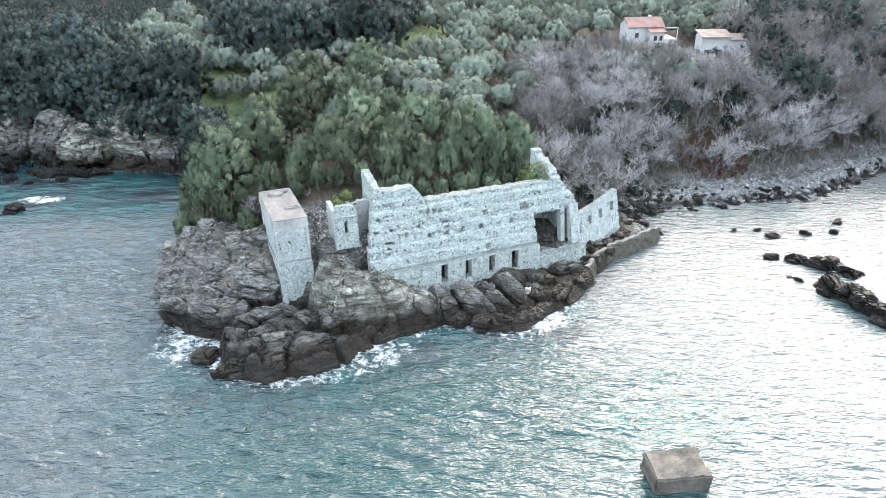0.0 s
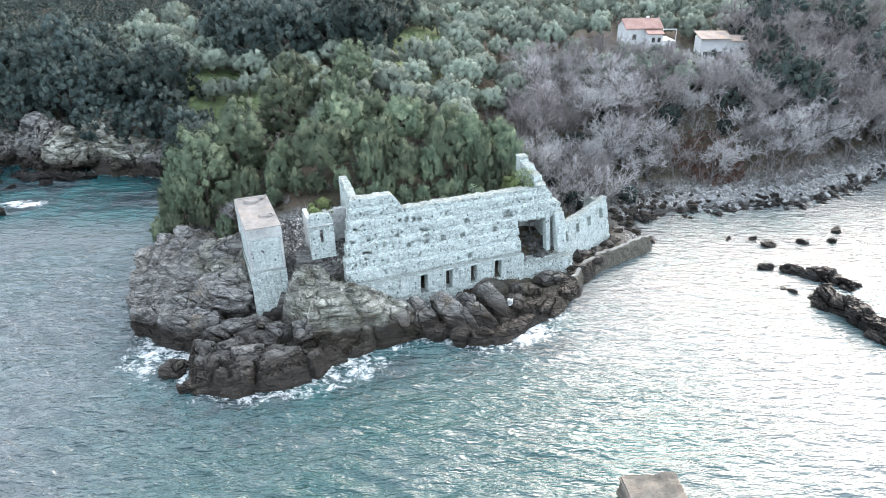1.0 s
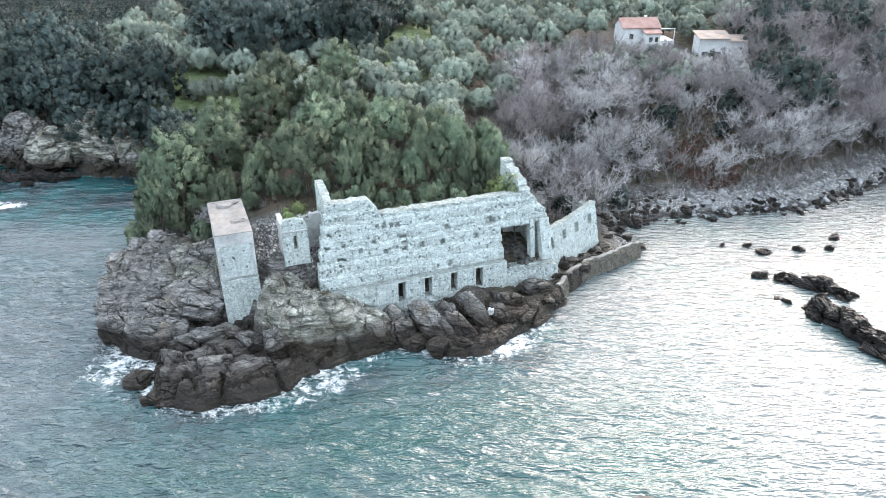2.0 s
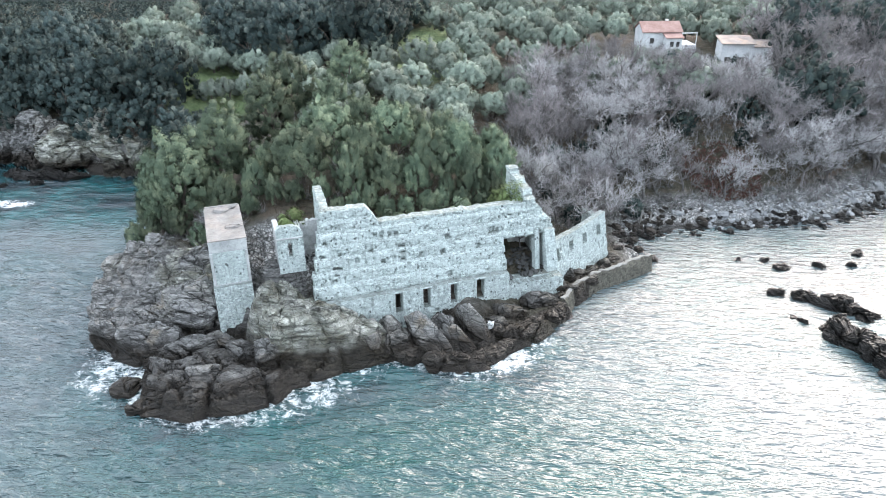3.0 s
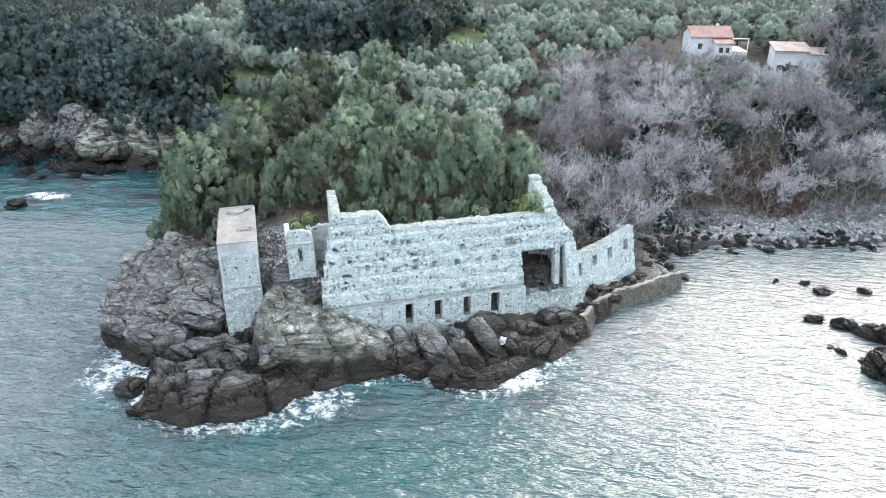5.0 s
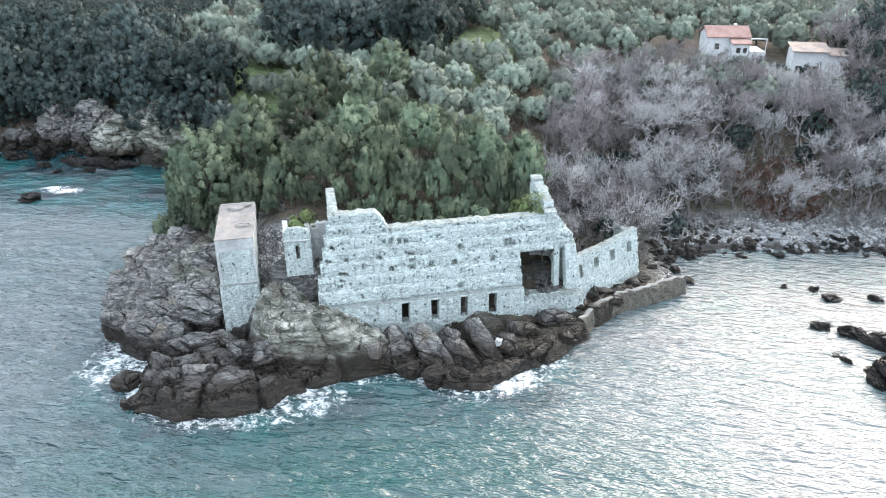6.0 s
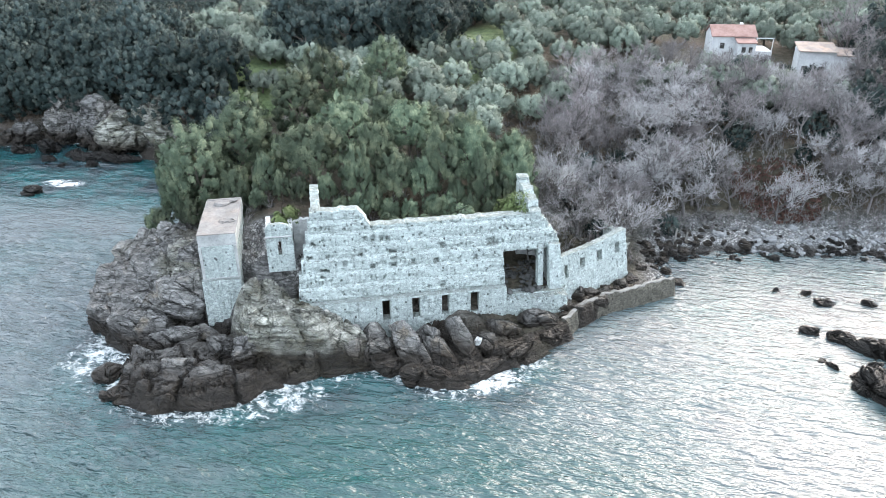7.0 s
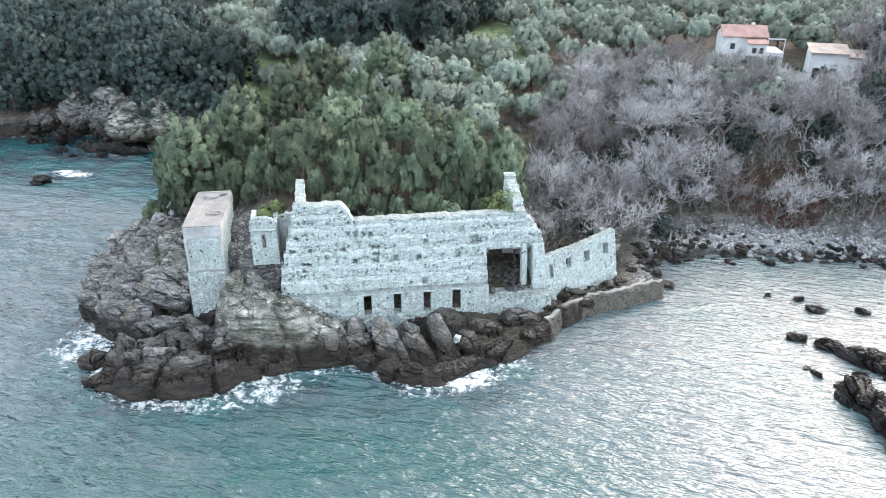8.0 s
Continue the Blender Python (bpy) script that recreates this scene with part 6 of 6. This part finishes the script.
def build_cypresses():
    rng = np.random.default_rng(31)
    for k, (x, y, h) in enumerate(((-43.6, 117.4, 5.6), (-42.2, 118.0, 4.6), (-44.8, 118.6, 4.4))):
        tree = tagged(empty("cypress_tree", pose(x, y, ground_at(x, y) - 0.2)), "slim dark green cypress beside the meadow", "tree", "cypresses")
        part("trunk", tube([Vector((0, 0, -0.5)), Vector((0, 0, h * 0.9))], [0.14, 0.03], 6), BARK, tree)
        n = 2600
        t = rng.random(n)
        w = rng.uniform(0, 2 * np.pi, n)
        r = 0.75 * np.sin(np.pi * np.clip(t * 0.93 + 0.07, 0, 1)) ** 0.7 * (1 - 0.45 * t) * rng.uniform(0.75, 1.05, n)
        c = np.stack([r * np.cos(w), r * np.sin(w), 0.3 + t * h], 1)
        o = np.stack([np.cos(w), np.sin(w), 0 * w + 0.8], 1)
        foliage("crown", (c, o, rng.uniform(0.14, 0.3, n)), rng, DARK_LEAF, tree)


build_cypresses()
build_oaks()
build_cliff_trees()
build_olives()
build_far_woods()
build_bare_trees()
build_scrub()
build_shrubs()

# ---- houses on the hill ----
def gable_roof(x0, x1, y0, y1, z0, ridge, over=0.35, thick=0.16):
    bm = bmesh.new()
    ym = (y0 + y1) / 2
    prof = [(y0 - over, z0 - 0.1), (ym, ridge), (y1 + over, z0 - 0.1), (y1 + over, z0 - 0.1 + thick), (ym, ridge + thick), (y0 - over, z0 - 0.1 + thick)]
    a = [bm.verts.new((x0 - over, y, z)) for y, z in prof]
    b = [bm.verts.new((x1 + over, y, z)) for y, z in prof]
    n = len(prof)
    for i in range(n):
        bm.faces.new((a[i], b[i], b[(i + 1) % n], a[(i + 1) % n]))
    for r in (a[::-1], b):
        bm.faces.new((r[0], r[1], r[4], r[5]) if r is b else (r[0], r[1], r[4], r[5]))
        bm.faces.new((r[1], r[2], r[3], r[4]))
    bmesh.ops.recalc_face_normals(bm, faces=bm.faces[:])
    return bm


def window_in(parent, x, y, z, w, h):
    win = part("window", block(x, x + w, y - 0.05, y + 0.03, z, z + h, 0.01), DARK, parent, "dark window opening")
    part("frame", block(x - 0.06, x + w + 0.06, y - 0.08, y + 0.0, z - 0.08, z, 0.01), WHITE_WALL, win)
    part("frame", block(x - 0.06, x + w + 0.06, y - 0.08, y + 0.0, z + h, z + h + 0.07, 0.01), WHITE_WALL, win)


def build_houses():
    g = ground_at(36, 136) - 0.2
    a = tagged(empty("white_house", pose(34.6, 137.6, g + 1.0, 0, 0, 6) @ Matrix.Diagonal((0.8, 0.85, 0.86, 1))), "small white house with low red tiled roof", "house")
    h = 16.9 - g
    body = bmesh.new()
    v = [body.verts.new(p) for p in ((0, 0, -1.5), (8.4, 0, -1.5), (8.4, 6, -1.5), (0, 6, -1.5), (0, 0, h), (8.4, 0, h), (8.4, 6, h), (0, 6, h), (0, 3, h + 1.6), (8.4, 3, h + 1.6))]
    for f in ((0, 1, 5, 4), (2, 3, 7, 6), (3, 0, 4, 8, 7), (1, 2, 6, 9, 5), (3, 2, 1, 0)):
        body.faces.new([v[i] for i in f])
    part("wall", body, WHITE_WALL, a)
    roof = part("roof", gable_roof(0, 8.4, 0, 6, h, h + 1.6), TILE, a, "red clay tile roof")
    part("chimney", block(6.0, 6.6, 3.6, 4.2, h + 0.6, h + 2.0), WHITE_WALL, roof)
    part("porch_wall", block(4.6, 8.0, -2.2, -0.01, -1.5, h - 0.9, 0.02), WHITE_WALL, a)
    porch = bmesh.new()
    box(porch, 4.3, 8.3, -2.6, 0.0, h - 0.9, h - 0.75)
    for q in porch.verts:
        if q.co.y > -1:
            q.co.z += 0.55
    part("porch_roof", porch, TILE, a, "red lean-to roof")
    window_in(a, 1.6, 0, 1.2, 0.9, 1.1)
    window_in(a, 5.4, -2.2, 0.9, 0.8, 1.0)
    window_in(a, 6.8, -2.2, 0.9, 0.7, 1.0)
    part("terrace", block(8.4, 12.0, -0.5, 5.5, -1.5, 0.9), WHITE_WALL, a)
    for x in (8.6, 11.8):
        part("pergola_post", block(x, x + 0.14, -0.4, -0.26, 0.9, 3.2, 0.01), WHITE_WALL, a)
    part("pergola_beam", block(8.5, 12.0, -0.42, -0.24, 3.2, 3.36, 0.01), WHITE_WALL, a)

    g = ground_at(49, 133.5) - 0.2
    b = tagged(empty("low_house", pose(47.0, 132.9, g - 0.3, 0, 0, -2) @ Matrix.Diagonal((0.72, 0.85, 1, 1))), "low pale cabin with flat corrugated sheet roof", "house")
    h = 16.6 - g
    part("wall", block(0.3, 7.6, 0.4, 5.2, -2.0, h, 0.02), WHITE_WALL, b)
    roof = bmesh.new()
    n = 48
    for y, z in ((-0.4, h), (5.6, h + 0.65)):
        for t in (0.0, 0.09):
            for k in range(n + 1):
                roof.verts.new((8.0 * k / n - 0.1, y, z + t + 0.035 * (k % 2)))
    roof.verts.ensure_lookup_table()
    r = lambda row, k: roof.verts[row * (n + 1) + k]
    for k in range(n):
        roof.faces.new((r(1, k), r(1, k + 1), r(3, k + 1), r(3, k)))
        roof.faces.new((r(0, k + 1), r(0, k), r(2, k), r(2, k + 1)))
        roof.faces.new((r(0, k), r(0, k + 1), r(1, k + 1), r(1, k)))
        roof.faces.new((r(2, k + 1), r(2, k), r(3, k), r(3, k + 1)))
    part("roof", roof, SHEET_ROOF, b, "rust-streaked sheet roof")
    part("annex_wall", block(7.7, 12.2, 0.8, 5.0, -2.0, h - 0.6, 0.02), WHITE_WALL, b)
    lean = bmesh.new()
    box(lean, 7.7, 12.6, 0.3, 5.4, h - 0.55, h - 0.43)
    for q in lean.verts:
        if q.co.y > 2:
            q.co.z += 0.5
    part("annex_roof", lean, SHEET_ROOF, b)
    window_in(b, 1.2, 0.4, 0.9, 1.2, 1.2)
    window_in(b, 4.6, 0.4, 0.9, 1.2, 1.2)
    # dark wall colour stands for the shaded terrace below the cabin front
    part("terrace_wall", block(-0.3, 7.8, -3.2, -2.9, -3.0, 0.9, 0.03), STONE_DARK, b)
    part("terrace_floor", block(-0.3, 7.8, -2.9, 0.4, -3.0, 0.0, 0.02), CONCRETE, b)


build_houses()


def build_posts():
    for x, y, h in ((27.6, 91.2, 1.9), (28.9, 91.6, 1.4)):
        bm = bmesh.new()
        box(bm, -0.1, 0.1, -0.1, 0.1, -0.5, h)
        bmesh.ops.bevel(bm, geom=bm.edges[:], offset=0.03, segments=1, affect="EDGES")
        ob = part("concrete_post", bm, COPING, None, "pale weathered concrete post above the beach", at=pose(x, y, ground_at(x, y), 3, 2, 15))
        tagged(ob, category="post")


build_posts()
